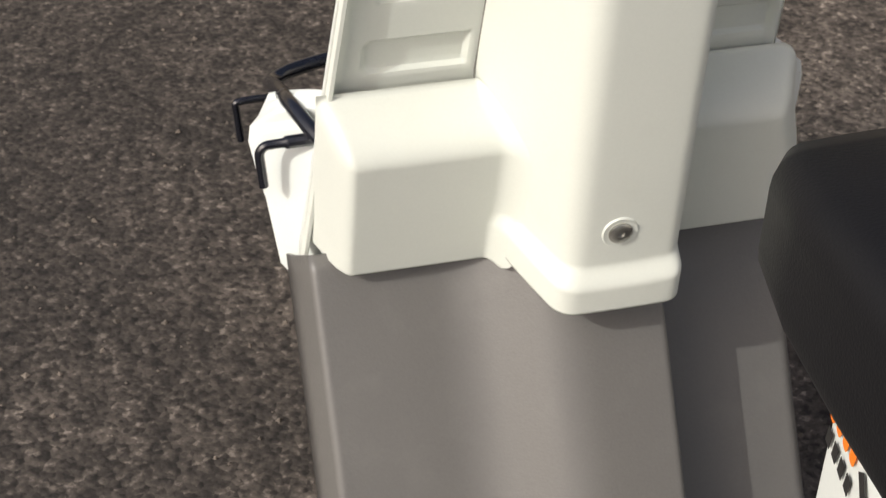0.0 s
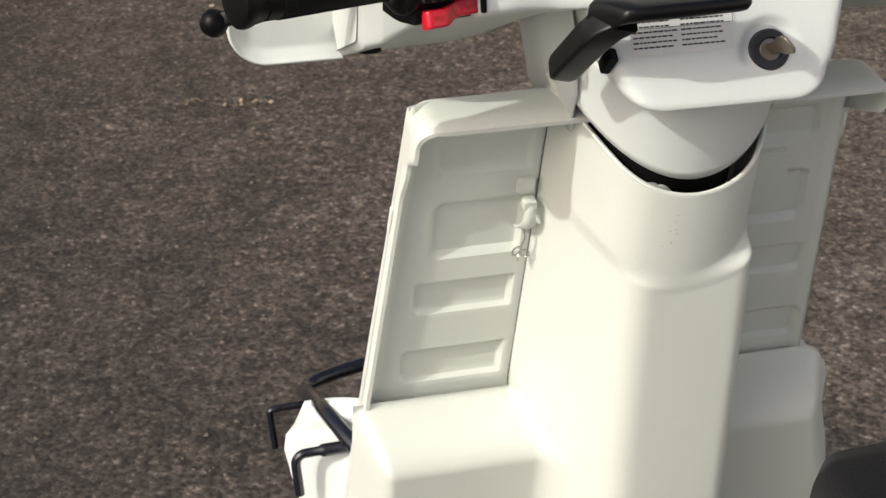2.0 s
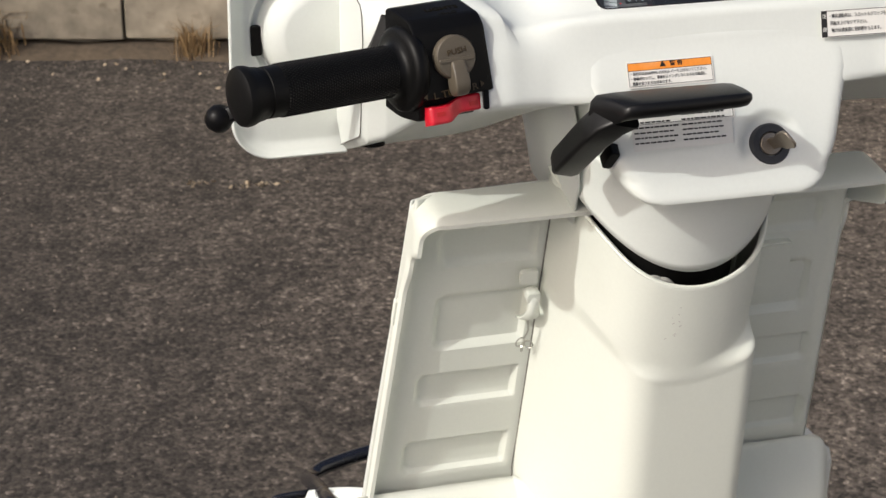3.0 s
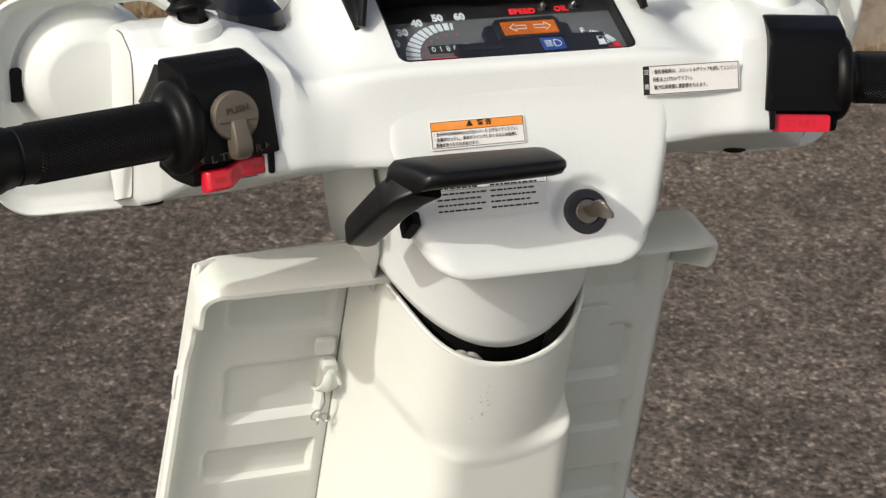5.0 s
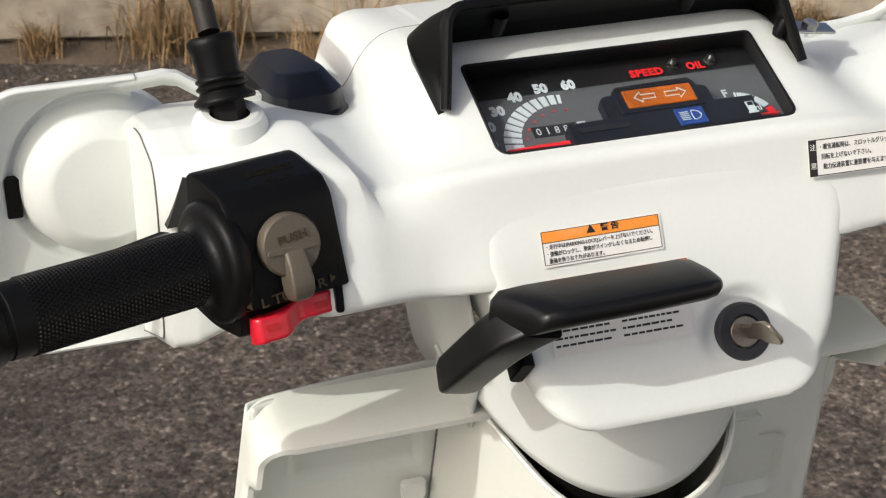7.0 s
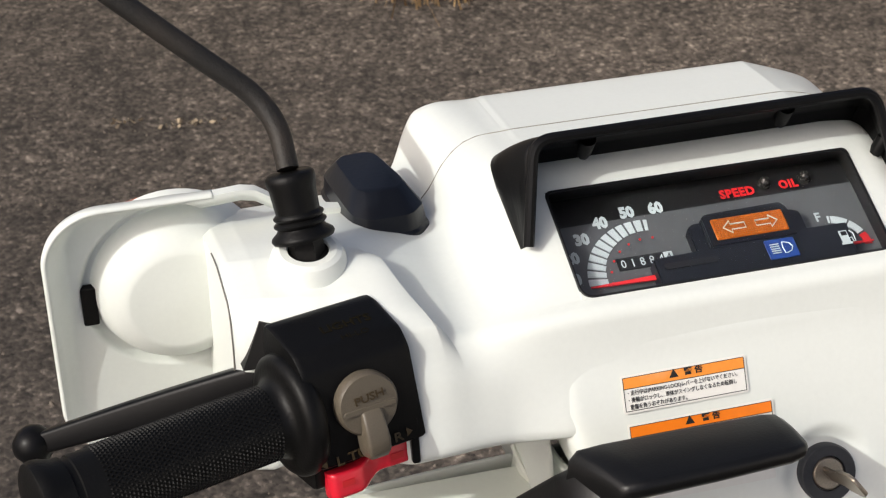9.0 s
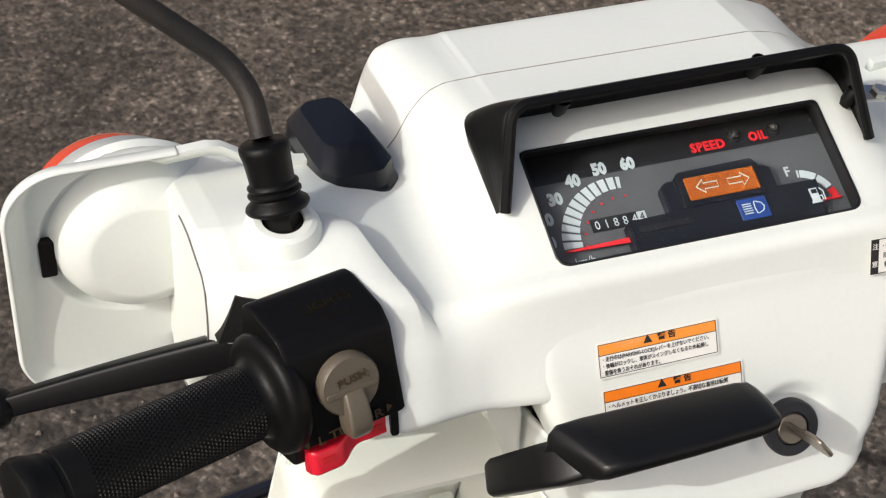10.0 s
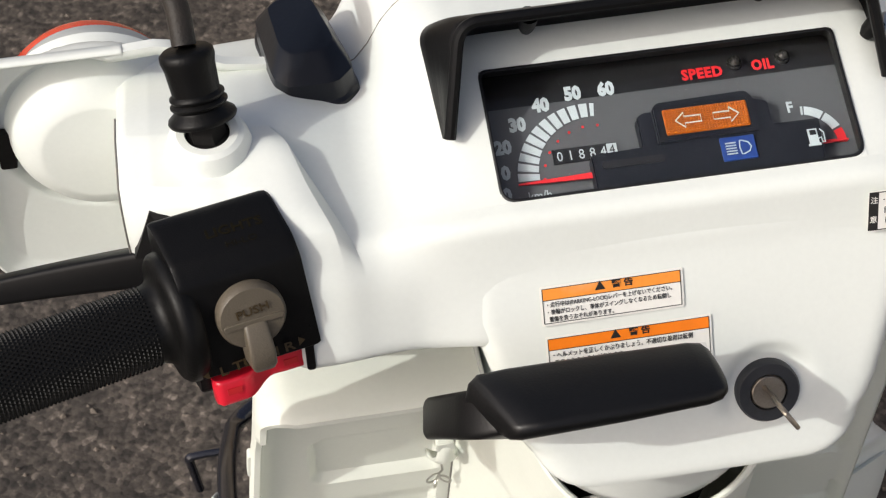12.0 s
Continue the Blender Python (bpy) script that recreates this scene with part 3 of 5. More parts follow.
def column_cover():
    rows = []
    nb = 200
    for i in range(nb + 1):
        row = []
        v = i / nb
        sec = column_section(-0.02 - 0.44 * v)
        for a, c in sec:
            bt, low = rim_at(a), -0.4205 - 0.004 * step(0.085 - abs(a), 0.0, 0.03)
            row.append((a, bt + (low - bt) * v, c))
        rows.append(row)
    bm = loft(rows)
    bm.transform(BODY)
    part("column_cover", bm, CREAM, scooter, "cream steering column cover with a stepped shoulder", thick=0.003, angle=60)
    for flip in (False, True):
        rows = []
        for i in range(91):
            b = -0.276 - 0.168 * i / 90
            inner = column_side(column_level(0.09, b), 0.094, int(flip)) - 0.004
            row = []
            for j in range(81):
                a = inner + (box_reach(b, int(flip)) - inner) * j / 80
                low = b + 0.021 * (b + 0.276) / -0.168 * (1 - step(j / 80, 0.01, 0.10))
                row.append((-a, low, box_height(a, low, int(flip))))
            rows.append(row)
        bm = loft(rows)
        if flip:
            bm = mirrored(bm)
        bm.transform(BODY)
        part("knee_box", bm, CREAM, scooter, "cream moulded knee box beside the column", angle=80)
    # pale lip round the open top of the column
    path = [(a, rim_at(a) + 0.0005, c - 0.0012) for a, c in column_section(-0.02)]
    bm = tube(path, 0.0017, 6)
    bm.transform(BODY)
    part("column_lip", bm, CREAM, scooter)
    # near-black sleeve added so the gap under the neck reads as deep shade
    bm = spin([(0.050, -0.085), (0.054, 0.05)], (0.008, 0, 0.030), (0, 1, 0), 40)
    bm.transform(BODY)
    part("column_gap_shade", bm, INNER, scooter, "near-black sleeve standing for the shade inside the steering column", thick=0.002)
    wires = [Vector((-0.034, -0.052, 0.078)), Vector((-0.027, -0.028, 0.084)), Vector((-0.019, -0.0225, 0.086)), Vector((-0.011, -0.030, 0.087)), Vector((-0.006, -0.056, 0.086))]
    for k in range(2):
        bm = tube([BODY @ (w + Vector((0.007 * k, -0.002 * k, 0.001 * k))) for w in smooth_line(wires, [0, 0.012, 0.01, 0.012, 0], 6)], 0.0017, 8)
        part("cable", bm, WIRE, scooter, "pale cable loop inside the column")
    # the screw in its dimple
    cm = 0.101 + 0.259 * 0.098 + 0.0012
    at = BODY @ Vector((0.014, -0.350, cm + 0.0004))
    n = BODY.to_3x3() @ Vector((0, 0.07, 1)).normalized()
    ring = part("screw_recess", spin([(0.0160, -0.002), (0.0142, 0.0002), (0.0128, 0.0001), (0.0112, -0.0004), (0.0, -0.0004)], at, n, 28), CREAM, scooter)
    part("screw", spin([(0.0098, -0.001), (0.0098, 0.0012), (0.0082, 0.0024), (0.0030, 0.0026), (0.0026, 0.0008), (0.0, 0.0008)], at, n, 24), STEEL, ring, "zinc cross-head screw")


column_cover()


def shield_hook():
    """The white plastic bag clip and its little wire spring at the seam."""
    base = BODY @ Matrix.Translation((-0.0875, -0.075, 0.0035))
    clip = part("bag_clip", prism(rect(0.014, 0.013, 0.002, 2), 0.0050, base @ Matrix.Translation((0.003, 0.002, 0)), 0.0012, 2), CREAM, scooter, "small cream plastic bag clip")
    part("clip_stud", prism(rect(0.010, 0.009, 0.0015, 2), 0.010, base @ Matrix.Translation((0.006, -0.013, 0.001)), 0.0012, 2), CREAM, clip)
    rows = []
    for w, y, z in ((0.0045, -0.010, 0.010), (0.0042, -0.018, 0.013), (0.0052, -0.026, 0.0135), (0.0074, -0.033, 0.011), (0.0088, -0.038, 0.006), (0.0092, -0.040, 0.001)):
        rows.append([base @ Vector((0.006 + w * k / 5, y + 0.0015 * abs(k) / 5, z - 0.003 * (k / 5) ** 2)) for k in range(-5, 6)])
    part("clip_tongue", loft(rows), CREAM, clip, thick=0.0018)
    for x, y, r, tilt in ((0.0, -0.058, 0.0040, 20), (0.007, -0.061, 0.0034, -30), (0.002, -0.063, 0.0036, 60)):
        ring = [base @ Matrix.Translation((x, y, 0.006)) @ Matrix.Rotation(radians(tilt), 4, "Y") @ Vector((r * math.cos(2 * math.pi * k / 16), r * math.sin(2 * math.pi * k / 16), 0)) for k in range(16)]
        part("clip_ring", tube(ring + ring[:1], 0.0006, 6), STEEL, clip, "thin wire ring")
    part("clip_wire", tube([base @ Vector(p) for p in ((0.004, -0.034, 0.006), (0.005, -0.045, 0.008), (0.003, -0.054, 0.006))], 0.0007, 6), STEEL, clip, "thin wire link")
    part("edge_tab", prism(rect(0.0035, 0.022, 0.001, 2), 0.006, BODY @ Matrix.Translation((-edge_at(-0.094) - 0.0015, -0.094, 0.0)) @ Matrix.Rotation(radians(-5), 4, "Z"), 0.0008, 1), CREAM, scooter)
    # the same clip and a moulded pocket on the other side
    base = BODY @ Matrix.Translation((0.105, -0.09, 0.0))
    part("moulded_pocket", prism(rect(0.05, 0.05, 0.004, 2), 0.010, base, 0.003, 2), CREAM, scooter)


shield_hook()


def footboard():
    """The grey toe board: slopes down from the knee boxes to the floor, with a tunnel under the column."""
    line = [(-0.229, -0.075), (-0.2285, -0.030), (-0.2190, 0.0), (-0.085, 0.0), (-0.020, 0.049), (0.074, 0.051), (0.082, -0.030), (0.2130, -0.030), (0.2225, -0.042), (0.223, -0.075)]
    radii = [0, 0.01, 0.007, 0.034, 0.030, 0.008, 0.004, 0.007, 0.01, 0]
    outline = [(p.x, p.y) for p in rounded([(a, h, 0) for a, h in line], radii, 7)]
    rows = []
    for k in range(19):
        run = 0.012 + 0.016 * k
        rows.append([BODY @ Vector((a, -0.430 - 0.707 * run + 0.707 * h, 0.020 + 0.707 * run + 0.707 * h)) for a, h in outline])
    base = BODY @ Vector((0, -0.430 - 0.707 * 0.30, 0.020 + 0.707 * 0.30))
    for y, drop in ((-0.020, 0.012), (-0.05, 0.020), (-0.10, 0.024), (-0.30, 0.024), (-0.46, 0.024)):
        rows.append([Vector((BODY.translation.x + 0.968 * a, base.y + y, base.z - drop + 0.9 * h)) for a, h in outline])
    part("footboard", loft(rows), GREY, scooter, "grey plastic footboard with a raised centre tunnel", angle=70, thick=0.003)
    part("underbody", prism(rect(0.40, 0.62, 0.03, 4), 0.05, Matrix.Translation((0, -0.24, 0.045)), 0.01, 2), BLACK, scooter)


footboard()


def wheel(at, parent, r=0.20, w=0.09):
    hub = part("wheel", spin([(0.0, -0.03), (0.04, -0.03), (0.05, -0.025), (0.11, -0.02), (0.115, -0.035), (0.115, 0.035), (0.11, 0.02), (0.05, 0.025), (0.04, 0.03), (0.0, 0.03)], at, (1, 0, 0), 40), STEEL, parent)
    prof = [(0.11, -w * 0.32), (r * 0.8, -w * 0.5), (r * 0.95, -w * 0.42), (r, -w * 0.2), (r, w * 0.2), (r * 0.95, w * 0.42), (r * 0.8, w * 0.5), (0.11, w * 0.32)]
    part("tyre", spin(prof, at, (1, 0, 0), 48), RUBBER, hub)


wheel((0, 0.36, 0.20), scooter)
wheel((-0.22, -0.86, 0.20), scooter, 0.20, 0.12)
wheel((0.22, -0.86, 0.20), scooter, 0.20, 0.12)


def front_cowl():
    """The white lower front fairing that shows outside the shield's edge: a tapering skin with two steps, down to a pointed tip."""
    outer = [(0.232, 0.205, 0.446), (0.244, 0.190, 0.434), (0.253, 0.180, 0.431), (0.2555, 0.175, 0.419), (0.251, 0.165, 0.396), (0.245, 0.155, 0.371), (0.238, 0.130, 0.318), (0.219, 0.103, 0.305)]
    inner = [(0.150, 0.140, 0.462), (0.160, 0.132, 0.462), (0.168, 0.126, 0.458), (0.174, 0.120, 0.448), (0.184, 0.112, 0.425), (0.192, 0.104, 0.400), (0.206, 0.096, 0.340), (0.216, 0.094, 0.307)]
    for side in (-1, 1):
        rows = []
        for k in range(57):
            i, f = min(k // 8, 6), k / 8 - min(k // 8, 6)
            o, q = Vector(outer[i]).lerp(Vector(outer[i + 1]), f), Vector(inner[i]).lerp(Vector(inner[i + 1]), f)
            u = k / 56
            fold = 0.012 * (step(u, 0.06, 0.08) * (1 - step(u, 0.26, 0.29)) + 0.8 * step(u, 0.40, 0.42) * (1 - step(u, 0.58, 0.85)))
            row = []
            for j in range(15):
                t = j / 14
                p = q.lerp(o, t) + Vector((0, -0.35, 0.80)) * (0.016 * math.sin(math.pi * t) * (1 - u) + fold * step(t, 0.0, 0.35) * (1 - step(t, 0.80, 1.0)))
                p = p + Vector((0.001, -0.016, 0.011)) * (1 - u)
                row.append((side * p.x, p.y, p.z))
            edge = (side * (o.x - 0.012), o.y + 0.02, o.z - 0.02)
            rows.append(row + [edge])
        part("front_fairing", loft(rows), WHITE, scooter, "white lower front fairing with a stepped top", angle=50, thick=0.002)


front_cowl()


def front_guard():
    """The black tube guard with two bent hooks on each side."""
    def ahead(p):
        k = 0.045 * step(p[1], 0.17, 0.23)
        return Vector(p) + (Vector(p) - Vector((-0.445, -1.068, 1.29))) * k
    for s in (-1, 1):
        loop = [ahead(p) for p in ((s * 0.08, 0.285, 0.434), (s * 0.171, 0.270, 0.434), (s * 0.211, 0.252, 0.436), (s * 0.2255, 0.236, 0.437))]
        # the tube comes back over the fairing and runs in behind the shield
        loop += [Vector((-s * x, y, z)) for x, y, z in ((-0.222, 0.225, 0.440), (-0.222, 0.150, 0.470), (-0.213, 0.115, 0.468), (-0.202, 0.090, 0.461))]
        loop = smooth_line(loop, [0, 0.03, 0.04, 0.03, 0.03, 0.03, 0.03, 0])
        if s > 0:
            loop = [Vector((p.x * 0.78, p.y, p.z)) for p in loop]
        g = part("guard_tube", tube(loop, 0.0071, 14), TUBE, scooter, "glossy black tube guard")
        if s > 0:
            continue
        h1 = smooth_line([(s * 0.222, 0.22, 0.433), (s * 0.250, 0.22, 0.4325), (s * 0.2595, 0.22, 0.431), (s * 0.2585, 0.22, 0.424), (s * 0.2555, 0.22, 0.391)], [0, 0.005, 0.006, 0.006, 0])
        h1 = [ahead(p) for p in h1]
        part("hook", tube(h1, [0.0035] * len(h1), 10), TUBE, g)
        h2 = smooth_line([(s * 0.19, 0.165, 0.421), (s * 0.225, 0.17, 0.417), (s * 0.249, 0.17, 0.416), (s * 0.2535, 0.17, 0.409), (s * 0.2505, 0.17, 0.375)], [0, 0.008, 0.006, 0.006, 0])
        h2 = [p + Vector((0.0, -0.045, 0.031)) for p in h2]
        part("hook", tube(h2, [0.0058] * (len(h2) // 3) + [0.0042] * (len(h2) - len(h2) // 3), 10), TUBE, g)


front_guard()


def seat():
    rows = []
    for y, w, top, low in [(-0.336, 0.034, 0.712, 0.690), (-0.345, 0.066, 0.730, 0.676), (-0.380, 0.090, 0.750, 0.668), (-0.43, 0.098, 0.757, 0.664), (-0.50, 0.102, 0.770, 0.664), (-0.60, 0.104, 0.776, 0.666), (-0.75, 0.11, 0.776, 0.67), (-0.92, 0.11, 0.78, 0.68), (-0.97, 0.09, 0.76, 0.70)]:
        x = 0.034
        sec = rounded([(x, y, low), (x - w, y, low), (x - w, y, (top + low) / 2), (x - w, y, top), (x, y, top + 0.004), (x + w, y, top), (x + w, y, (top + low) / 2), (x + w, y, low), (x, y, low)],
                      [0, 0.025, 0.02, 0.04, 0.05, 0.04, 0.02, 0.025, 0], 5)
        rows.append(sec)
    part("seat", loft(rows, False, (True, True)), SEAT, scooter, "black vinyl saddle", angle=60)
    rows = []
    for z, k in [(0.25, 1.0), (0.40, 1.0), (0.60, 1.0), (0.664, 0.97)]:
        rows.append(rounded([(-0.040, -0.95, z), (-0.036, -0.55, z), (-0.013, -0.418, z), (0.11 * k, -0.418, z), (0.135, -0.55, z), (0.14, -0.95, z)], [0, 0.03, 0.008, 0.008, 0.03, 0], 4))
    under = part("under_seat_cover", loft(rows), WHITE, scooter, "white cover under the saddle with an orange and black emblem", angle=50, thick=0.003)
    return under


under_seat = seat()


# ---------------------------------------------------------------- handlebar
STATIONS = [
    # half width, then the section from front to rear and round below: y, z
    (0.000, (0.122, 0.890), (0.116, 0.972), (0.014, 0.9855), (0.0, 0.980), (-0.0549, 0.958), (-0.0645, 0.9565), (-0.0722, 0.933), (-0.0860, 0.905), (0.03, 0.872)),
    (0.072, (0.122, 0.890), (0.116, 0.972), (0.014, 0.9855), (0.0, 0.980), (-0.0549, 0.958), (-0.0645, 0.9565), (-0.0722, 0.933), (-0.0860, 0.905), (0.03, 0.872)),
    (0.088, (0.120, 0.888), (0.115, 0.9665), (0.014, 0.984), (0.0, 0.979), (-0.0549, 0.957), (-0.0645, 0.9558), (-0.0722, 0.933), (-0.0860, 0.905), (0.03, 0.868)),
    (0.100, (0.120, 0.886), (0.114, 0.9625), (0.012, 0.976), (-0.002, 0.972), (-0.0549, 0.956), (-0.0640, 0.9550), (-0.0722, 0.933), (-0.0840, 0.905), (0.03, 0.862)),
    (0.111, (0.119, 0.88), (0.113, 0.958), (0.012, 0.963), (-0.002, 0.962), (-0.053, 0.9545), (-0.0625, 0.9535), (-0.0715, 0.935), (-0.0825, 0.905), (0.03, 0.858)),
    (0.117, (0.115, 0.87), (0.111, 0.950), (0.012, 0.957), (-0.002, 0.957), (-0.052, 0.953), (-0.0610, 0.952), (-0.0712, 0.937), (-0.0825, 0.906), (0.048, 0.842)),
    (0.128, (0.105, 0.87), (0.094, 0.942), (0.012, 0.955), (-0.002, 0.955), (-0.050, 0.951), (-0.0590, 0.9505), (-0.0705, 0.940), (-0.0838, 0.907), (0.048, 0.840)),
    (0.142, (0.098, 0.87), (0.090, 0.942), (0.012, 0.959), (-0.002, 0.959), (-0.048, 0.954), (-0.0570, 0.953), (-0.0710, 0.946), (-0.0862, 0.908), (0.048, 0.838)),
    (0.162, (0.094, 0.86), (0.086, 0.945), (0.012, 0.965), (-0.002, 0.965), (-0.042, 0.961), (-0.0520, 0.960), (-0.0675, 0.951), (-0.0862, 0.907), (0.048, 0.8365)),
    (0.176, (0.092, 0.86), (0.085, 0.945), (0.012, 0.967), (-0.002, 0.968), (-0.036, 0.966), (-0.0430, 0.964), (-0.0560, 0.953), (-0.066, 0.900), (0.048, 0.8365)),
    (0.190, (0.090, 0.86), (0.084, 0.945), (0.012, 0.967), (-0.002, 0.969), (-0.034, 0.967), (-0.0400, 0.964), (-0.0480, 0.953), (-0.046, 0.890), (0.048, 0.8355)),
    (0.212, (0.088, 0.86), (0.082, 0.946), (0.014, 0.966), (0.000, 0.968), (-0.028, 0.966), (-0.0340, 0.962), (-0.0400, 0.949), (-0.032, 0.872), (0.048, 0.8345)),
    (0.222, (0.086, 0.86), (0.080, 0.945), (0.016, 0.964), (0.004, 0.966), (-0.024, 0.964), (-0.0290, 0.960), (-0.0345, 0.945), (-0.022, 0.866), (0.048, 0.834)),
    (0.226, (0.084, 0.87), (0.078, 0.943), (0.016, 0.962), (0.004, 0.964), (-0.022, 0.962), (-0.0270, 0.958), (-0.0300, 0.941), (-0.018, 0.870), (0.048, 0.838)),
]
CORNER = [0, 0.009, 0.014, 0, 0, 0.010, 0.012, 0.006, 0]
OPEN_X = 0.0752


def section(x):
    a = abs(x)
    for s0, s1 in zip(STATIONS, STATIONS[1:]):
        if a <= s1[0] + 1e-9:
            t = (a - s0[0]) / (s1[0] - s0[0])
            out = [(p[0] + (q[0] - p[0]) * t, p[1] + (q[1] - p[1]) * t) for p, q in zip(s0[1:], s1[1:])]
            if x < 0:
                out[1] = (out[1][0], out[1][1] + 0.0115 * step(a, 0.07, 0.105) * (1 - step(a, 0.111, 0.117)))
            return out
    return STATIONS[-1][1:]


def smooth_section(x):
    """The section averaged a little along the bar, so that the stations melt into each other."""
    if abs(x) <= OPEN_X + 1e-6:
        return section(x)
    acc = None
    wide = 1 - step(abs(x), 0.195, 0.212)
    for d in (-0.004, -0.002, 0.0, 0.002, 0.004):
        s = section(math.copysign(min(abs(x) + d * wide, 0.226), x))
        acc = s if acc is None else [(p[0] + q[0], p[1] + q[1]) for p, q in zip(acc, s)]
    return [(p[0] / 5, p[1] / 5) for p in acc]


RIDGE, FACET = 0.1335, 0.006


def ridge_place(c, y):
    """Where the cover's line c lies at the depth y: the lines bend so that two of them follow the shoulder's slanting facet."""
    edge = RIDGE + (min(max(y, -0.067), 0.0) + 0.067) * 0.42
    wide = 0.0016 + 0.0062 * step(-y, 0.005, 0.050)
    if c <= 0.10 or c >= 0.195:
        return c
    if c <= RIDGE:
        return 0.10 + (edge - 0.10) * (c - 0.10) / (RIDGE - 0.10)
    if c <= RIDGE + FACET:
        return edge + wide * (c - RIDGE) / FACET
    return edge + wide + (0.195 - edge - wide) * (c - RIDGE - FACET) / (0.195 - RIDGE - FACET)


def ridge_rise(c, y, z):
    """The height of the raised shoulder beside the display, which drops in a crisp narrow facet."""
    if z < 0.93:
        return 0.0
    rise = min(max((c - RIDGE) / FACET, 0.0), 1.0)
    fade = 1 - step(c, RIDGE + FACET, RIDGE + FACET + 0.045)
    return 0.0085 * rise * fade * step(-y, -0.002, 0.020) * (1 - step(-y, 0.060, 0.070))


def bisect(xs, at):
    """How many of the sorted numbers do not exceed the given one."""
    return int(np.searchsorted(xs, at, side="right"))


def handlebar_cover():
    xs = sorted({round(-0.226 + 0.001 * k, 5) for k in range(453)} | {-OPEN_X, OPEN_X, RIDGE, -RIDGE, RIDGE + FACET, -RIDGE - FACET})
    seg, cut = 4, 8
    verts, faces, lines = [], [], []
    for x in xs:
        line = rounded(smooth_section(x), CORNER, seg)
        row = []
        for k, (p, q) in enumerate(zip(line, line[1:])):
            n = cut if k % (seg + 1) == 0 else 1
            row += [p.lerp(q, j / n) for j in range(n)]
        row.append(line[-1])
        lines.append(row)
    for x, row in zip(xs, lines):
        verts.append([])
        for i, p in enumerate(row):
            at = math.copysign(ridge_place(abs(x), p.x), x)
            k = min(max(bisect(xs, at) - 1, 0), len(xs) - 2)
            q = lines[k][i].lerp(lines[k + 1][i], (at - xs[k]) / (xs[k + 1] - xs[k]))
            verts[-1].append((at, q.x, q.y + ridge_rise(abs(x), q.x, q.y)))
    width = len(verts[0])
    # the straight stretch after the third corner is the display's opening
    gap = 3 * cut + 3 * seg
    for k in range(len(xs) - 1):
        for i in range(width - 1):
            if -OPEN_X - 1e-6 <= xs[k] and xs[k + 1] <= OPEN_X + 1e-6 and gap <= i < gap + cut:
                continue
            faces.append((k * width + i, k * width + i + 1, (k + 1) * width + i + 1, (k + 1) * width + i))
    faces += [tuple(range(width)), tuple((len(xs) - 1) * width + i for i in range(width))]
    me = bpy.data.meshes.new("tmp_cover")
    me.from_pydata([v for row in verts for v in row], [], faces)
    bm = bmesh.new()
    bm.from_mesh(me)
    bpy.data.meshes.remove(me)
    bmesh.ops.remove_doubles(bm, verts=bm.verts[:], dist=1e-6)
    return part("handlebar_cover", bm, WHITE, scooter, "white moulded handlebar cover", angle=27)


cover = handlebar_cover()


def end_gaps():
    """The dark gap where the cover's ends meet the signal wings."""
    for s in (-1, 1):
        sec = rounded(section(0.226), CORNER, 4)[6:40]
        part("cover_gap", tube([(s * 0.2264, p.x, p.y) for p in sec], 0.0004, 6), GAP, cover, "thin dark gap at the cover's end")


end_gaps()


def console():
    """The lower middle of the cover that carries the stickers, the lock lever and the key."""
    keys = [(0.950, 0.0975, -0.0640, 0.032), (0.940, 0.0982, -0.0695, 0.028), (0.936, 0.0982, -0.07105, 0.024), (0.932, 0.0982, -0.0729, 0.019), (0.926, 0.0968, -0.0761, 0.014), (0.916, 0.0938, -0.0814, 0.011), (0.905, 0.0905, -0.0872, 0.012), (0.885, 0.0842, -0.0978, 0.013),
            (0.872, 0.0802, -0.1047, 0.014), (0.865, 0.0775, -0.1084, 0.016), (0.859, 0.0738, -0.1116, 0.018), (0.854, 0.0712, -0.1143, 0.016), (0.850, 0.0682, -0.1168, 0.016), (0.8468, 0.0645, -0.1182, 0.016), (0.8448, 0.0610, -0.1180, 0.015), (0.8438, 0.0575, -0.1160, 0.014), (0.8438, 0.050, -0.100, 0.014)]
    rows = []
    for k0, k1 in zip(keys, keys[1:]):
        n = max(int(math.hypot(k1[0] - k0[0], k1[2] - k0[2]) / 0.0015), 1)
        for i in range(n):
            z, w, y, r = (p + (q - p) * i / n for p, q in zip(k0, k1))
            line = rounded([(-w, 0.03, z), (-w, y, z), (0, y - 0.001, z), (w, y, z), (w, 0.03, z)], [0, r, 0.03, r, 0], 8)
            fine = []
            for p, q in zip(line, line[1:]):
                m = max(int((q - p).length / 0.0015), 1) if p.y < -0.04 else 1
                fine += [p.lerp(q, j / m) for j in range(m)]
            # resample to an even count and press in the dish above the key
            fine.append(line[-1])
            run = [0.0]
            for p, q in zip(fine, fine[1:]):
                run.append(run[-1] + (q - p).length)
            row, j = [], 0
            for c in range(161):
                d = run[-1] * c / 160
                while j < len(run) - 2 and run[j + 1] < d:
                    j += 1
                p = fine[j].lerp(fine[j + 1], (d - run[j]) / max(run[j + 1] - run[j], 1e-9))
                u, v = p.x - 0.0295, (p.z - 0.8742) / 0.876
                dish = (1 - step(math.hypot(u, v), 0.0155, 0.0245)) * step(v - 0.35 * u, -0.012, 0.010)
                row.append(p + Vector((0, 0.876, -0.482)) * 0.0042 * dish)
            rows.append(row)
    low = keys[-1]
    rows.append([Vector((-low[1] + 2 * low[1] * c / 160, low[2], low[0])) for c in range(161)])
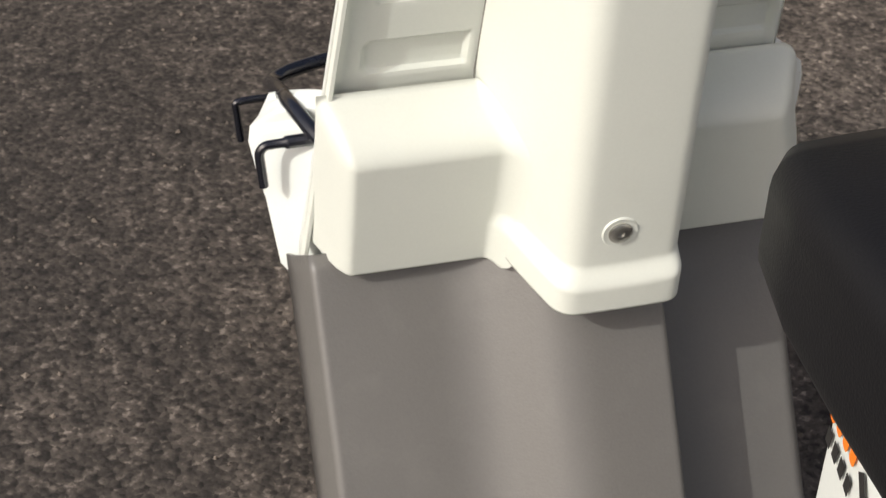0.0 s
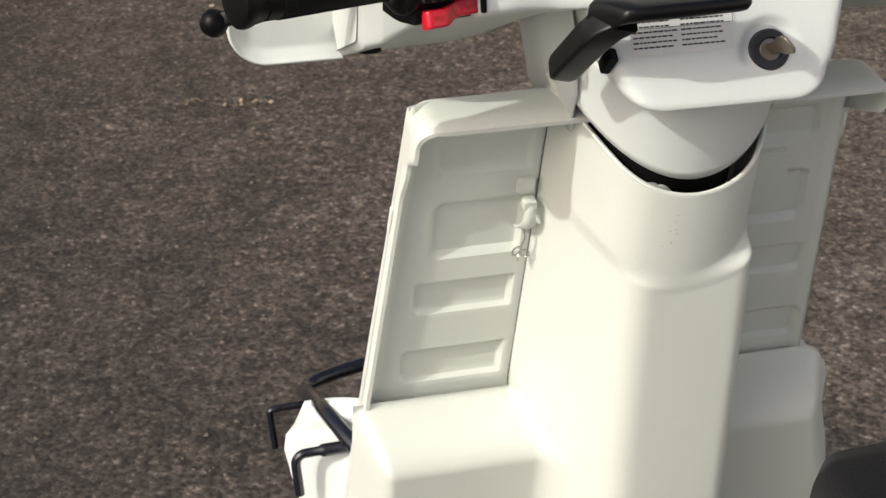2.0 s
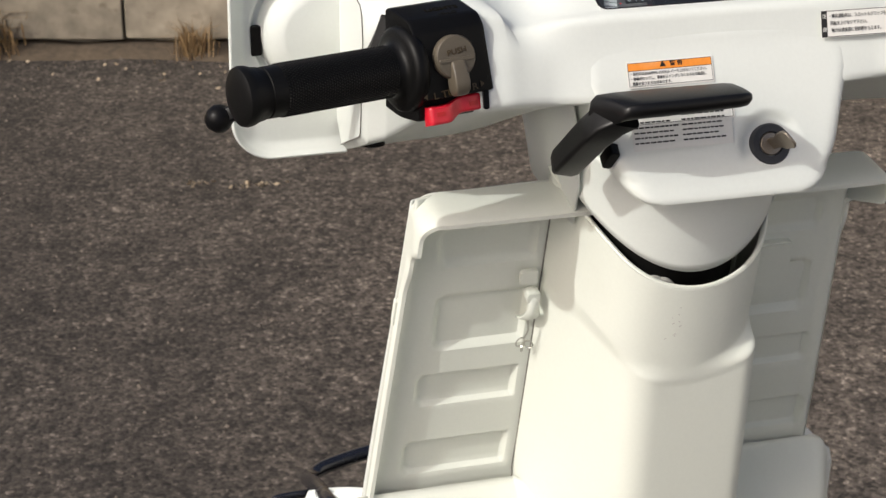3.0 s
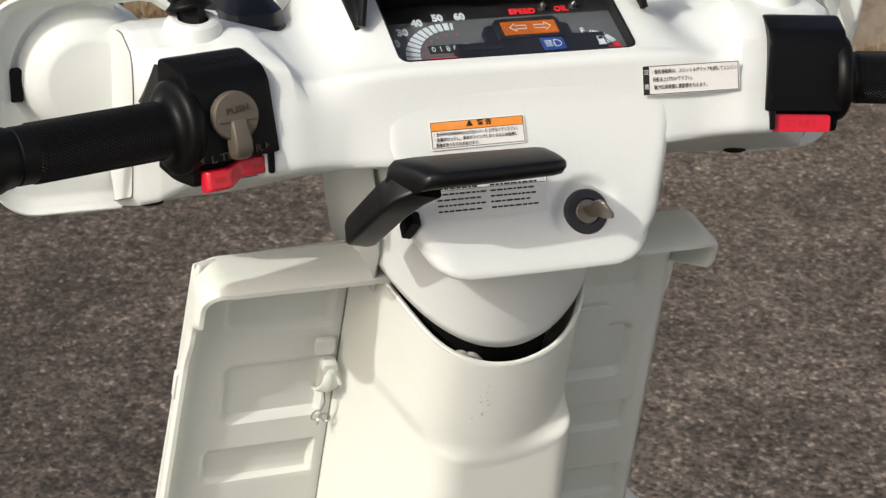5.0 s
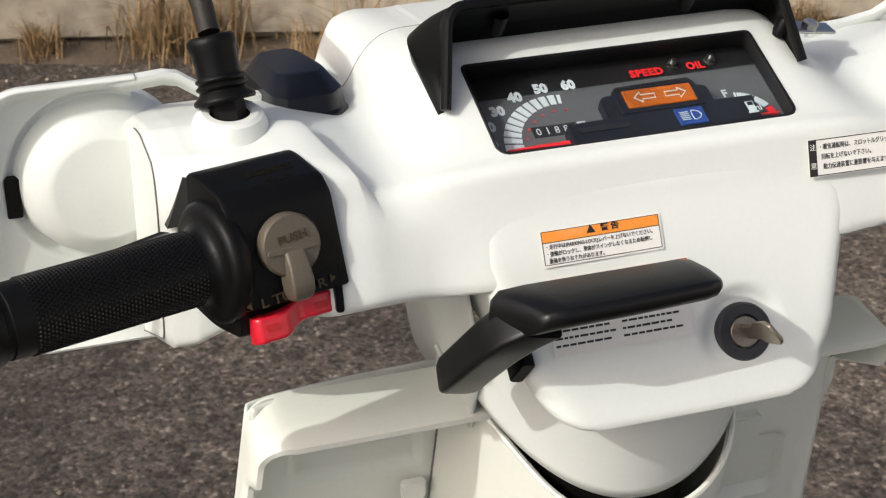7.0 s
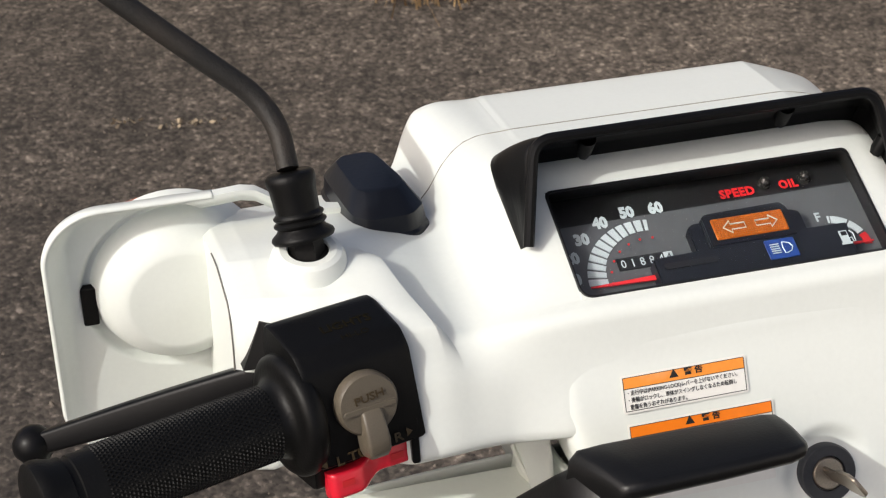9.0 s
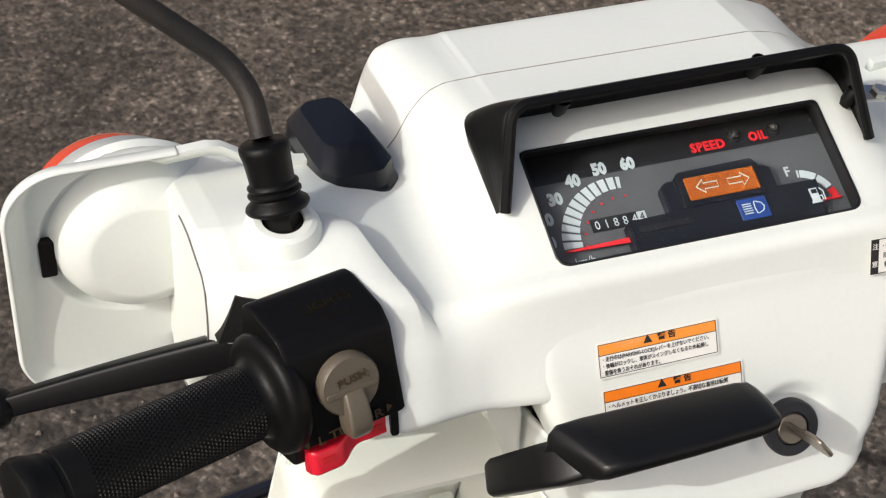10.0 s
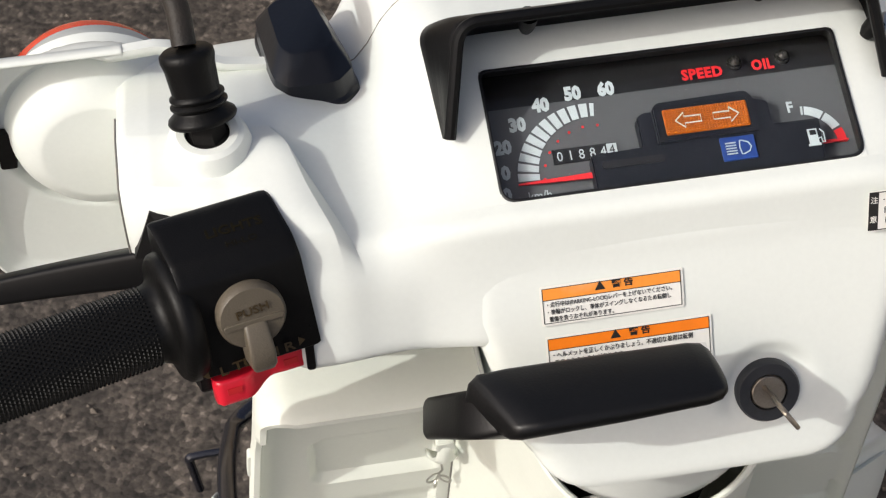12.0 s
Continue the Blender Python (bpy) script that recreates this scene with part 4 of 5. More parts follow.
    return part("console", loft(rows), WHITE, scooter, "white lower console of the handlebar cover", angle=50)


desk = console()


def neck():
    rows = []
    for k in range(13):
        row = []
        for j in range(65):
            t = radians(-25 + 230 * j / 64)
            wide = 1.0 + 0.05 * k / 12
            a, c = 0.009 + 0.0770 * wide * math.cos(t), 0.022 + 0.0755 * wide * math.sin(t)
            low = -0.014 + 0.044 * (abs(a - 0.007) / 0.083) ** 2 + (0.012 if c < 0.03 else 0)
            row.append((a, low + (0.064 - low) * k / 12, c))
        rows.append(row)
    bm = loft(rows)
    bm.transform(BODY)
    part("steering_neck", bm, WHITE, scooter, "white round shroud between the console and the column", thick=0.003)
    # front shroud that closes the view under the arms
    rows = []
    for z, w, y0, y1 in [(0.93, 0.094, 0.11, -0.04), (0.87, 0.088, 0.11, -0.055), (0.83, 0.082, 0.105, -0.045), (0.79, 0.076, 0.10, -0.02)]:
        rows.append(rounded([(-w, y1, z), (-w, y0, z), (w, y0, z), (w, y1, z)], [0, 0.03, 0.03, 0], 4))
    part("headlamp_shroud", loft(rows), WHITE, scooter, "white shroud under the headlamp", thick=0.002)


neck()

# ---- the display in its recess
DV, DN = Vector((0, 0.92848, 0.37139)), Vector((0, -0.37139, 0.92848))
DISPLAY = frame_of((0, -0.02745, 0.969), (1, 0, 0), DV)
FACE = DISPLAY @ Matrix.Translation((0, 0, -0.014))


def on_face(u, v, h=0.0):
    """A place on the dial in millimetres; whatever stands 3.5 mm or more over it is on the raised panels."""
    lift = (0.0, 4.0) if h > 3.5 else (2.2, 0.0)
    return FACE @ Matrix.Translation((u / 1000, (v + lift[0]) / 1000, 0.0004 + (h + lift[1]) / 1000))


def flat(name, outline, mat, u, v, parent, h=0.0, depth=0.0004, label="", bevel=0.0):
    """A thin flat mark on the dial; outline in millimetres round (u, v)."""
    return part(name, prism([(x / 1000, y / 1000) for x, y in outline], depth, on_face(u, v, h), bevel, 1), mat, parent, label)


def arc_block(r0, r1, a0, a1, n=4):
    out = [(r1 * math.cos(radians(a0 + (a1 - a0) * k / n)), r1 * math.sin(radians(a0 + (a1 - a0) * k / n))) for k in range(n + 1)]
    return out + [(r0 * math.cos(radians(a1 + (a0 - a1) * k / n)), r0 * math.sin(radians(a1 + (a0 - a1) * k / n))) for k in range(n + 1)]


def display():
    w, h = OPEN_X, 0.0296
    outline = rounded([(0, -h, 0), (w, -h, 0), (w, h, 0), (-w, h, 0), (-w, -h, 0), (0, -h, 0)], [0, 0.0062, 0.0034, 0.0034, 0.0062, 0], 6)[:-1]
    ring = lambda z, s: [DISPLAY @ Vector((p.x * s[0], p.y * s[1], z)) for p in outline]
    bezel = part("display_bezel", loft([ring(0.0006, (1.004, 1.01)), ring(0.0002, (0.99, 0.975)), ring(-0.016, (1.04, 1.16))], True), DIAL_BLACK, scooter, "black bezel round the instrument display", angle=50, thick=0.0012)
    part("dial_plate", prism(rect(0.170, 0.086, 0.002, 2), 0.002, FACE @ Matrix.Translation((0, 0, -0.002))), DIAL_BLACK, bezel, "black dial plate")
    flat("dial_field", [(-82, -40), (82, -40), (82, 16.5), (-82, 15.2)], DIAL_GREY, 0, 0, bezel, 0.0, label="grey dial field")
    # speed scale
    cu, cv = -33.0, -19.5
    for k in range(12):
        a1 = 178 - k * 8.5
        blk = arc_block(23.5 + 3.5 * (k / 12.0), 32.5, a1 - (6.3 if k < 11 else 3.2), a1)
        flat("scale_block", blk, DIAL_WHITE, cu, cv, bezel, 0.5)
    for k in range(7):
        a = radians(178 - 16.2 * k)
        flat("red_dot", [(0.62 * math.cos(i), 0.62 * math.sin(i)) for i in np.linspace(0, 5.5, 8)], DIAL_RED, cu + 21.5 * math.cos(a) + 1.2 * k / 6, cv + 21.5 * math.sin(a) + 0.8 * k / 6, bezel, 0.5)
    for txt, u, v in (("60", -21.7, 18.7), ("50", -36.0, 18.6), ("40", -50.2, 15.0), ("30", -61.5, 7.4), ("20", -69.2, -2.1), ("10", -71.7, -13.6), ("0", -71.0, -23.5)):
        lettering("scale_number", txt, 0.0082, DIAL_WHITE, on_face(u, v - 2.8, 0.6), bezel, 0.85, "CENTER", 0.00048)
    lettering("unit_text", "km/h", 0.0055, DIAL_WHITE, on_face(-57.6, -27.2, 0.6), bezel, 0.9, "CENTER")
    # counter
    box = flat("odometer", rect(27, 6.6), DIAL_BLACK, -36, -9.6, bezel, 0.5, 0.0005, "black odometer window")
    for k, d in enumerate("01884"):
        lettering("digit", d, 0.0062, DIAL_WHITE, on_face(-46.6 + 4.6 * k, -11.8, 1.1), box, 0.85, "CENTER")
    last = flat("tenths_drum", rect(4.2, 5.6), DIAL_WHITE, -24.6, -9.6, box, 1.1)
    lettering("digit", "4", 0.0058, INK, on_face(-24.6, -11.6, 1.7), last, 0.85, "CENTER")
    # needle
    flat("needle", [(0, -0.35), (31.5, -1.3), (31.5, 1.3), (0, 0.35)], DIAL_RED, -66, -20.7, bezel, 2.6, 0.0008, "red speed needle")
    # warning words and lamps
    lettering("warning_text", "SPEED", 0.0066, DIAL_RED, on_face(20.3, 18.0, 0.6), bezel, 0.92, "CENTER", 0.00028, 0.0, 1.1)
    lettering("warning_text", "OIL", 0.0066, DIAL_RED, on_face(46.7, 18.6, 0.6), bezel, 0.86, "CENTER", 0.00028, 0.0, 1.1)
    for u in (35.1, 56.0):
        lamp = part("warning_lamp", spin([(0.0034, 0), (0.003, 0.001), (0.0024, 0.001), (0.0023, 0.003), (0.0012, 0.0042), (0.0, 0.0044)], on_face(u, 23.0).translation, DN, 20), LAMP, bezel, "small unlit warning lamp")
    # raised dark panels
    def block(name, outline, u, v, depth, mat, label=""):
        return part(name, prism([(x / 1000, y / 1000) for x, y in outline], depth + 0.004, on_face(u, v - 2.2, 0.2), 0.0006, 2), mat, bezel, label)
    block("raised_panel", [(-35.3, -30), (60, -30), (62, -8.2), (38, -8.0), (36, -9.5), (-35.3, -11.7)], 0, 0, 0.004, PANEL, "raised dark instrument panel")
    block("raised_shoulder", [(-13, -12), (43, -12), (43, 3.2), (39, 5), (-10, 5), (-13, 3)], 0, 0, 0.0022, PANEL)
    house = block("indicator_house", [(-6.5, -11), (36.5, -11), (36.5, 5), (34, 8.4), (-4, 7.6), (-6.5, 5)], 0, 0, 0.0046, PANEL, "dark housing of the turn signal lamp")
    amber = part("amber_window", prism([(x / 1000, y / 1000) for x, y in rect(35.6, 11.6, 0.6, 2)], 0.0008, on_face(15.2, -2.2, 4.7), 0.0003, 1), AMBER, house, "amber turn signal window")
    # fine pyramids pressed into the amber window
    verts, faces, place = [], [], on_face(15.2, -2.2, 4.7)
    for i in range(30):
        for j in range(10):
            k, u, v = len(verts), -16.9 + 1.165 * i, -5.0 + 1.11 * j
            verts += [place @ (Vector((u + a, v + b, c)) * 0.001) for a, b, c in ((-0.56, -0.54, 0.8), (0.56, -0.54, 0.8), (0.56, 0.54, 0.8), (-0.56, 0.54, 0.8), (0, 0, 1.25))]
            faces += [(k, k + 1, k + 4), (k + 1, k + 2, k + 4), (k + 2, k + 3, k + 4), (k + 3, k, k + 4)]
    me = bpy.data.meshes.new("lens_pyramids")
    me.from_pydata(verts, [], faces)
    me.materials.append(AMBER)
    relief = new("lens_pyramids", me)
    relief.parent = amber
    tagged(relief, kind="stuff")
    for s, u in ((-1, 7.4), (1, 23.4)):
        arrow = [(5.4, 0), (1.6, 3.4), (1.6, 1.5), (-5.4, 1.5), (-5.4, -1.5), (1.6, -1.5), (1.6, -3.4)]
        pts = [Vector((s * x, y, 0)) for x, y in arrow]
        pts = [on_face(u, -2.2, 5.8) @ (p * 0.001) for p in pts]
        part("arrow", tube(pts + [pts[0], pts[1]], 0.00035, 4), DIAL_WHITE, house)
    blue = part("blue_window", prism([(x / 1000, y / 1000) for x, y in rect(14.6, 10.6, 0.5, 2)], 0.0008, on_face(25.6, -17.4, 4.2), 0.0003, 1), BLUE, bezel, "blue main beam window")
    beam = [(-0.2, 3.0), (0.8, 3.0), (3.2, 2.0), (4.2, 0.0), (3.2, -2.0), (0.8, -3.0), (-0.2, -3.0), (-0.6, 0), (-0.2, 3.0), (0.8, 3.0)]
    part("beam_mark", tube([on_face(26.6, -17.4, 5.2) @ Vector((x / 1000, y / 1000, 0)) for x, y in beam], 0.0003, 4), DIAL_WHITE, blue)
    for k in range(5):
        part("beam_line", tube([on_face(20.2, -15.0 - 1.2 * k, 5.2) @ Vector((0, 0, 0)), on_face(24.6, -15.0 - 1.2 * k, 5.2) @ Vector((0, 0, 0))], 0.0003, 4), DIAL_WHITE, blue)
    # brand plate drawn as a plain dark bar
    flat("brand_bar", rect(26, 3.2, 1.0, 2), DIAL_BLACK, -18.5, -17.2, bezel, 4.3)
    # fuel gauge
    lettering("fuel_letter", "F", 0.0068, DIAL_WHITE, on_face(53.5, -3.0, 0.6), bezel, 0.9, "CENTER", 0.0002)
    fu, fv = 56.0, -19.0
    for a0, a1 in ((84, 81), (79, 52), (49, 24)):
        flat("fuel_block", arc_block(14.2, 18.0, a1, a0, 6), DIAL_WHITE, fu, fv, bezel, 0.5)
    flat("fuel_block", arc_block(14.2, 18.0, -2, 20, 6), DIAL_RED, fu, fv, bezel, 0.5)
    flat("fuel_needle", [(-9, -0.9), (4, -0.3), (4, 0.3), (-9, 0.9)], DIAL_RED, 70, -19.4, bezel, 2.4, 0.0006)
    pump = flat("pump_mark", [(-2.6, -4), (2.6, -4), (2.6, -3), (2, -3), (2, 3.6), (-2, 3.6), (-2, -3), (-2.6, -3)], DIAL_WHITE, 57.4, -16.8, bezel, 4.4)
    flat("pump_window", rect(2.6, 2.0), DIAL_BLACK, 57.4, -15.0, pump, 4.9)
    part("pump_hose", tube([on_face(57.4, -16.8, 4.8) @ Vector((x / 1000, y / 1000, 0)) for x, y in ((2, -1), (3.2, -0.6), (3.4, -3), (4.4, -3), (4.6, 1.4), (3.2, 3.2))], 0.00032, 4), DIAL_WHITE, pump)
    # rounded lower corners of the opening in the cover
    for sx in (-1, 1):
        cx, cy, r = sx * (w - 0.0062), 0.0062 - h, 0.0062
        line = [(cx + sx * r * math.sin(radians(90 * k / 8)), cy - r * math.cos(radians(90 * k / 8))) for k in range(9)] + [(sx * (w + 0.0008), -h - 0.0008)]
        part("corner_fillet", prism(line[::-1] if sx > 0 else line, 0.0014, DISPLAY @ Matrix.Translation((0, 0, -0.0013))), WHITE, cover)
    pane = part("display_window", prism(rect(2 * w + 0.0030, 2 * h + 0.0040, 0.0035, 4), 0.0012, DISPLAY @ Matrix.Translation((0, 0, -0.0022))), GLASS, scooter, "clear flat window over the instruments")
    pane.visible_shadow = False


display()


def visor():
    """The black hood over the display: one moulded strip bent down into two pointed side plates, with a thick front edge."""
    front = rounded([(-0.0920, -0.0284, 0.9715), (-0.0840, -0.0070, 1.0125), (0.0842, -0.0040, 1.0118), (0.0935, -0.0232, 0.9708)], [0, 0.009, 0.009, 0], 8)
    back = rounded([(-0.0930, -0.0240, 0.9690), (-0.0965, 0.0180, 0.9925), (0.0965, 0.0200, 0.9915), (0.0945, -0.0190, 0.9685)], [0, 0.009, 0.009, 0], 8)
    rows = []
    for k in range(7):
        rows.append([p.lerp(q, k / 6) + Vector((0, 0, 0.0018 * math.sin(math.pi * k / 6))) for p, q in zip(front, back)])
    rows.append([p + Vector((-0.004 * (1 if p.x > 0.09 else -1 if p.x < -0.09 else 0), 0.003, -0.014)) for p in rows[-1]])
    hood = part("display_hood", loft(rows), BLACK, scooter, "black plastic hood over the display", angle=50, thick=0.003, offset=0.0)
    part("hood_edge", tube(front, 0.0026, 10), BLACK, hood)
    for x, y, z in ((-0.0530, 0.0125, 0.9895), (0.0468, 0.0150, 0.9898)):
        part("hood_peg", spin([(0.0042, 0), (0.0036, 0.009), (0.0026, 0.0125), (0, 0.0133)], (x, y - 0.0055, z + 0.0115), (0, 0.40, -0.92), 14), BLACK, hood)
    part("hood_peg", spin([(0.0040, 0), (0.0037, 0.006), (0.0024, 0.009), (0, 0.0096)], (0.0935, -0.0040, 0.9845), (-0.5, -0.05, -0.8), 14), BLACK, hood)


visor()


def headlamp_top():
    """Seam between the headlamp shell and the rear cover, and the small front bracket bolt."""
    line = []
    for k in range(41):
        x = -0.128 + 0.256 * k / 40
        s = smooth_section(x)
        y = 0.062 - 0.012 * step(abs(x), 0.09, 0.128)
        (y1, z1), (y2, z2) = s[1], s[2]
        line.append((x, y, z1 + (z2 - z1) * (y1 - y) / (y1 - y2) + 0.0001))
    part("cover_seam", tube(line, 0.0003, 5), SEAM, cover, "thin dark seam across the cover")
    plate = part("bracket", prism([(-0.012, -0.006), (0.014, -0.002), (0.011, 0.007), (-0.010, 0.006)], 0.0020, frame_of((0.108, -0.002, 0.9770), (1, -0.2, -0.15), (0.2, 1, 0.15)), 0.0006, 1), STEEL, scooter, "small zinc bracket with a bolt")
    part("bolt", spin([(0.0045, 0.001), (0.0045, 0.0042), (0.0034, 0.0055), (0.0, 0.0056)], (0.108, -0.002, 0.9770), (0.2, -0.1, 1), 6), STEEL, plate)


headlamp_top()


# ---- grips, switches, levers
def bar_point(s, x, y, z):
    return Vector((s * x, y, z))


def grip(s):
    a, b = bar_point(s, 0.2085, -0.0695, 0.9342), bar_point(s, 0.316, -0.1035, 0.9375)
    d = (b - a).normalized()
    n = (b - a).length
    prof = [(0.0, -0.004), (0.0245, -0.004), (0.0266, -0.0018), (0.0273, 0.001), (0.0268, 0.0040), (0.0250, 0.0058), (0.0225, 0.0064), (0.0192, 0.0070), (0.0172, 0.0086), (0.0163, 0.0105)]
    body = [(0.0160, 0.0125), (0.0158, n - 0.0150), (0.0151, n - 0.0145), (0.0151, n - 0.0120), (0.0162, n - 0.0115), (0.0166, n - 0.0080), (0.0180, n - 0.0045), (0.0185, n - 0.0010), (0.0178, n + 0.0015), (0.0160, n + 0.0026), (0.008, n + 0.0036), (0.0, n + 0.0038)]
    g = part("grip", spin(prof + body, a, d, 40), RUBBER, scooter, "black rubber handlebar grip with fine diamond ribs", angle=40)
    # the fine raised diamonds of the grip, too many to count
    verts, faces = [], []
    side = d.orthogonal().normalized()
    up = d.cross(side)
    n_long, n_round = 46, 52
    for i in range(n_long):
        for j in range(n_round):
            t = 0.0125 + (n - 0.0365) * (i + 0.5) / n_long
            ang = 2 * math.pi * (j + 0.5 * (i % 2)) / n_round
            k = len(verts)
            for dt, da, r in ((-0.0011, 0, 0.0156), (0, -0.056, 0.0156), (0.0011, 0, 0.0156), (0, 0.056, 0.0156), (0, 0, 0.0167)):
                verts.append(a + d * (t + dt) + (side * math.cos(ang + da) + up * math.sin(ang + da)) * r)
            faces += [(k, k + 1, k + 4), (k + 1, k + 2, k + 4), (k + 2, k + 3, k + 4), (k + 3, k, k + 4)]
    me = bpy.data.meshes.new("grip_ribs")
    me.from_pydata(verts, [], faces)
    me.materials.append(RUBBER)
    ob = new("grip_ribs", me)
    ob.parent = g
    tagged(ob, kind="stuff")


def brake_lever(s):
    """A flat tapering blade in front of the grip, ending in a ball."""
    root, tip = bar_point(s, 0.196, -0.040, 0.9340), bar_point(s, 0.3165, 0.0045, 0.8825)
    along = (tip - root).normalized()
    flat_dir = (Vector((0, 0.45, 1.0)) - along * along.dot(Vector((0, 0.45, 1.0)))).normalized()
    thin = along.cross(flat_dir)
    rows = []
    for k in range(25):
        t = k / 24
        h, w = 0.0092 - 0.0042 * t, 0.0060 - 0.0014 * t
        c = root.lerp(tip, t) + Vector((0, 0.0016 * math.sin(math.pi * t), 0))
        rows.append([c + flat_dir * h * math.copysign(abs(math.cos(a)) ** 0.38, math.cos(a)) + thin * w * math.copysign(abs(math.sin(a)) ** 0.38, math.sin(a)) for a in (2 * math.pi * j / 20 for j in range(20))])
    l = part("brake_lever", loft(rows, True, (True, True)), SATIN, scooter, "black painted brake lever with a ball end", angle=50)
    part("lever_ball", spin([(0.0, -0.0098), (0.005, -0.0084), (0.0085, -0.0045), (0.0098, 0.0), (0.0088, 0.0042), (0.0052, 0.0084), (0.0, 0.0098)], tip, along, 24), SATIN, l)
    # perch that runs into the slot of the cover
    part("lever_perch", prism(rect(0.05, 0.022, 0.005, 3), 0.018, frame_of(bar_point(s, 0.192, -0.030, 0.916), (1, 0.1 * s, 0), (0, 1, 0.2)), 0.003, 2), BLACK, l)


def switch_block(s):
    """Side outline of the switch block drawn in y, z and drawn out along the bar."""
    prof = rounded([(-0.038, 0.900), (-0.038, 0.966), (-0.0430, 0.9675), (-0.0635, 0.9650), (-0.0700, 0.9590), (-0.0828, 0.9190), (-0.0765, 0.9172), (-0.0770, 0.9030), (-0.055, 0.8985), (-0.038, 0.900)], [0, 0.002, 0.003, 0.0025, 0.0022, 0.0012, 0.001, 0.003, 0.006, 0], 3)
    rows = []
    for x, shrink in ((0.158, 0.97), (0.1592, 0.995), (0.161, 1.0), (0.2035, 1.0), (0.2050, 0.995), (0.2058, 0.98)):
        off = -0.25 * (x - 0.158)
        cy, cz = -0.058, 0.934
        rows.append([(s * (x + 0.0085 + 0.31 * (p.x + 0.043)), cy + (p.x - cy) * shrink + off * 0.9, cz + 0.0015 + (p.y - cz) * shrink) for p in prof])
    b = part("switch_block", loft(rows, False, (True, True)), BLACK, scooter, "black plastic handlebar switch block", angle=30)
    # the sloped rear face carries the controls
    face = frame_of(bar_point(s, 0.182, -0.0842, 0.9335), (1, -0.22 * s, 0), (0, 0.31, 0.95))
    if s < 0:
        knob = part("knob", spin([(0.0, 0.0), (0.0138, 0.0), (0.0138, 0.0045), (0.0128, 0.006), (0.0, 0.0066)], (face @ Vector((0.002, 0.0105, 0))), face.to_3x3() @ Vector((0, 0, 1)), 40), TAUPE, b, "taupe turning knob for the signals")
        tab = []
        for y, w, h in ((0.004, 0.0046, 0.004), (0.002, 0.0052, 0.0068), (-0.004, 0.0056, 0.0088), (-0.010, 0.0060, 0.0098), (-0.0150, 0.0058, 0.0092), (-0.0180, 0.0048, 0.0072), (-0.0192, 0.0034, 0.0045)):
            tab.append([face @ Vector((0.0022 + u, 0.0055 + y, 0.0015 + v)) for u, v in [(p.x, p.y) for p in rounded([(-w, 0, 0), (-w * 0.86, h, 0), (w * 0.86, h, 0), (w, 0, 0)], [0, 0.0016, 0.0016, 0], 4)]])
        part("knob_tab", loft(tab, False, (True, True)), TAUPE, knob, angle=50)
        part("knob_ridge", prism(rect(0.024, 0.0024, 0.001, 2), 0.0012, face @ Matrix.Translation((0.002, 0.009, 0.0058)), 0.0004, 1), TAUPE, knob)
        lettering("knob_text", "PUSH", 0.0050, GOLD_INK, face @ Matrix.Translation((0.0025, 0.0125, 0.0068)) @ Matrix.Rotation(radians(6), 4, "Z"), knob, 1.15, "CENTER", 0.0001)
        lettering("switch_text", "L TURN R", 0.0058, GOLD_INK, face @ Matrix.Translation((0.001, -0.0125, 0.0016)) @ Matrix.Rotation(radians(4), 4, "Z"), b, 1.25, "CENTER", 0.0001)
        for u in (-0.019, 0.0185):
            k = 1 if u > 0 else -1
            part("arrow_mark", prism([(0, 0.002), (0.0026 * k, 0), (0, -0.002)], 0.0003, face @ Matrix.Translation((u, -0.0112 + 0.0025 * (u > 0), 0.0014))), GOLD_INK, b)
        top = frame_of(bar_point(s, 0.1815, -0.0620, 0.9668), (1, -0.22 * s, 0), (0, 0.985, 0.12))
        lettering("switch_text", "LIGHTS", 0.0062, WORN_INK, top @ Matrix.Translation((0, 0.002, 0.0006)), b, 1.15, "CENTER", 0.0001)
        lettering("switch_text", "HI-LO", 0.0042, WORN_INK, top @ Matrix.Translation((0.001, -0.0045, 0.0006)), b, 1.2, "CENTER", 0.0)
    red = frame_of(bar_point(s, 0.1800, -0.0805, 0.9100), (1, -0.23 * s, 0), (0, 0.31, 0.95))
    if s < 0:
        wave = []
        for k in range(25):
            u = -0.0205 + 0.040 * k / 24
            rise = 1 - step(u, -0.008, 0.006)
            end = 1 - 0.35 * (1 - step(u, -0.0205, -0.0185)) - 0.3 * step(u, 0.0180, 0.0195)
            low, top = -0.0042 - 0.0048 * rise, 0.0072 - 0.0036 * rise
            h = (0.0058 + 0.0034 * rise - 0.0016 * math.exp(-((u - 0.001) / 0.005) ** 2)) * end
            wave.append([red @ Vector((u, p.x, p.y)) for p in rounded([(low, 0, 0), (low + 0.0006, h, 0), (top - 0.0006, h * 0.94, 0), (top, 0, 0)], [0, 0.0022, 0.0016, 0], 5)])
        r = part("rocker", loft(wave, False, (True, True)), RED, b, "red rocker switch", angle=60)
        for k, u in enumerate((-0.013, 0.012)):
            part("worn_mark", prism(rect(0.006, 0.0028), 0.0002, red @ Matrix.Translation((u, -0.0020 if k == 0 else 0.0010, 0.0092 if k == 0 else 0.0058))), DIAL_RED, r)
    else:
        r = part("start_button", prism(rect(0.038, 0.011, 0.002, 3), 0.006, red, 0.0014, 2), RED, b, "red starter button")
        lettering("button_text", "START", 0.0058, DIAL_RED, red @ Matrix.Translation((0, -0.002, 0.0062)), r, 1.2, "CENTER", 0.0001)
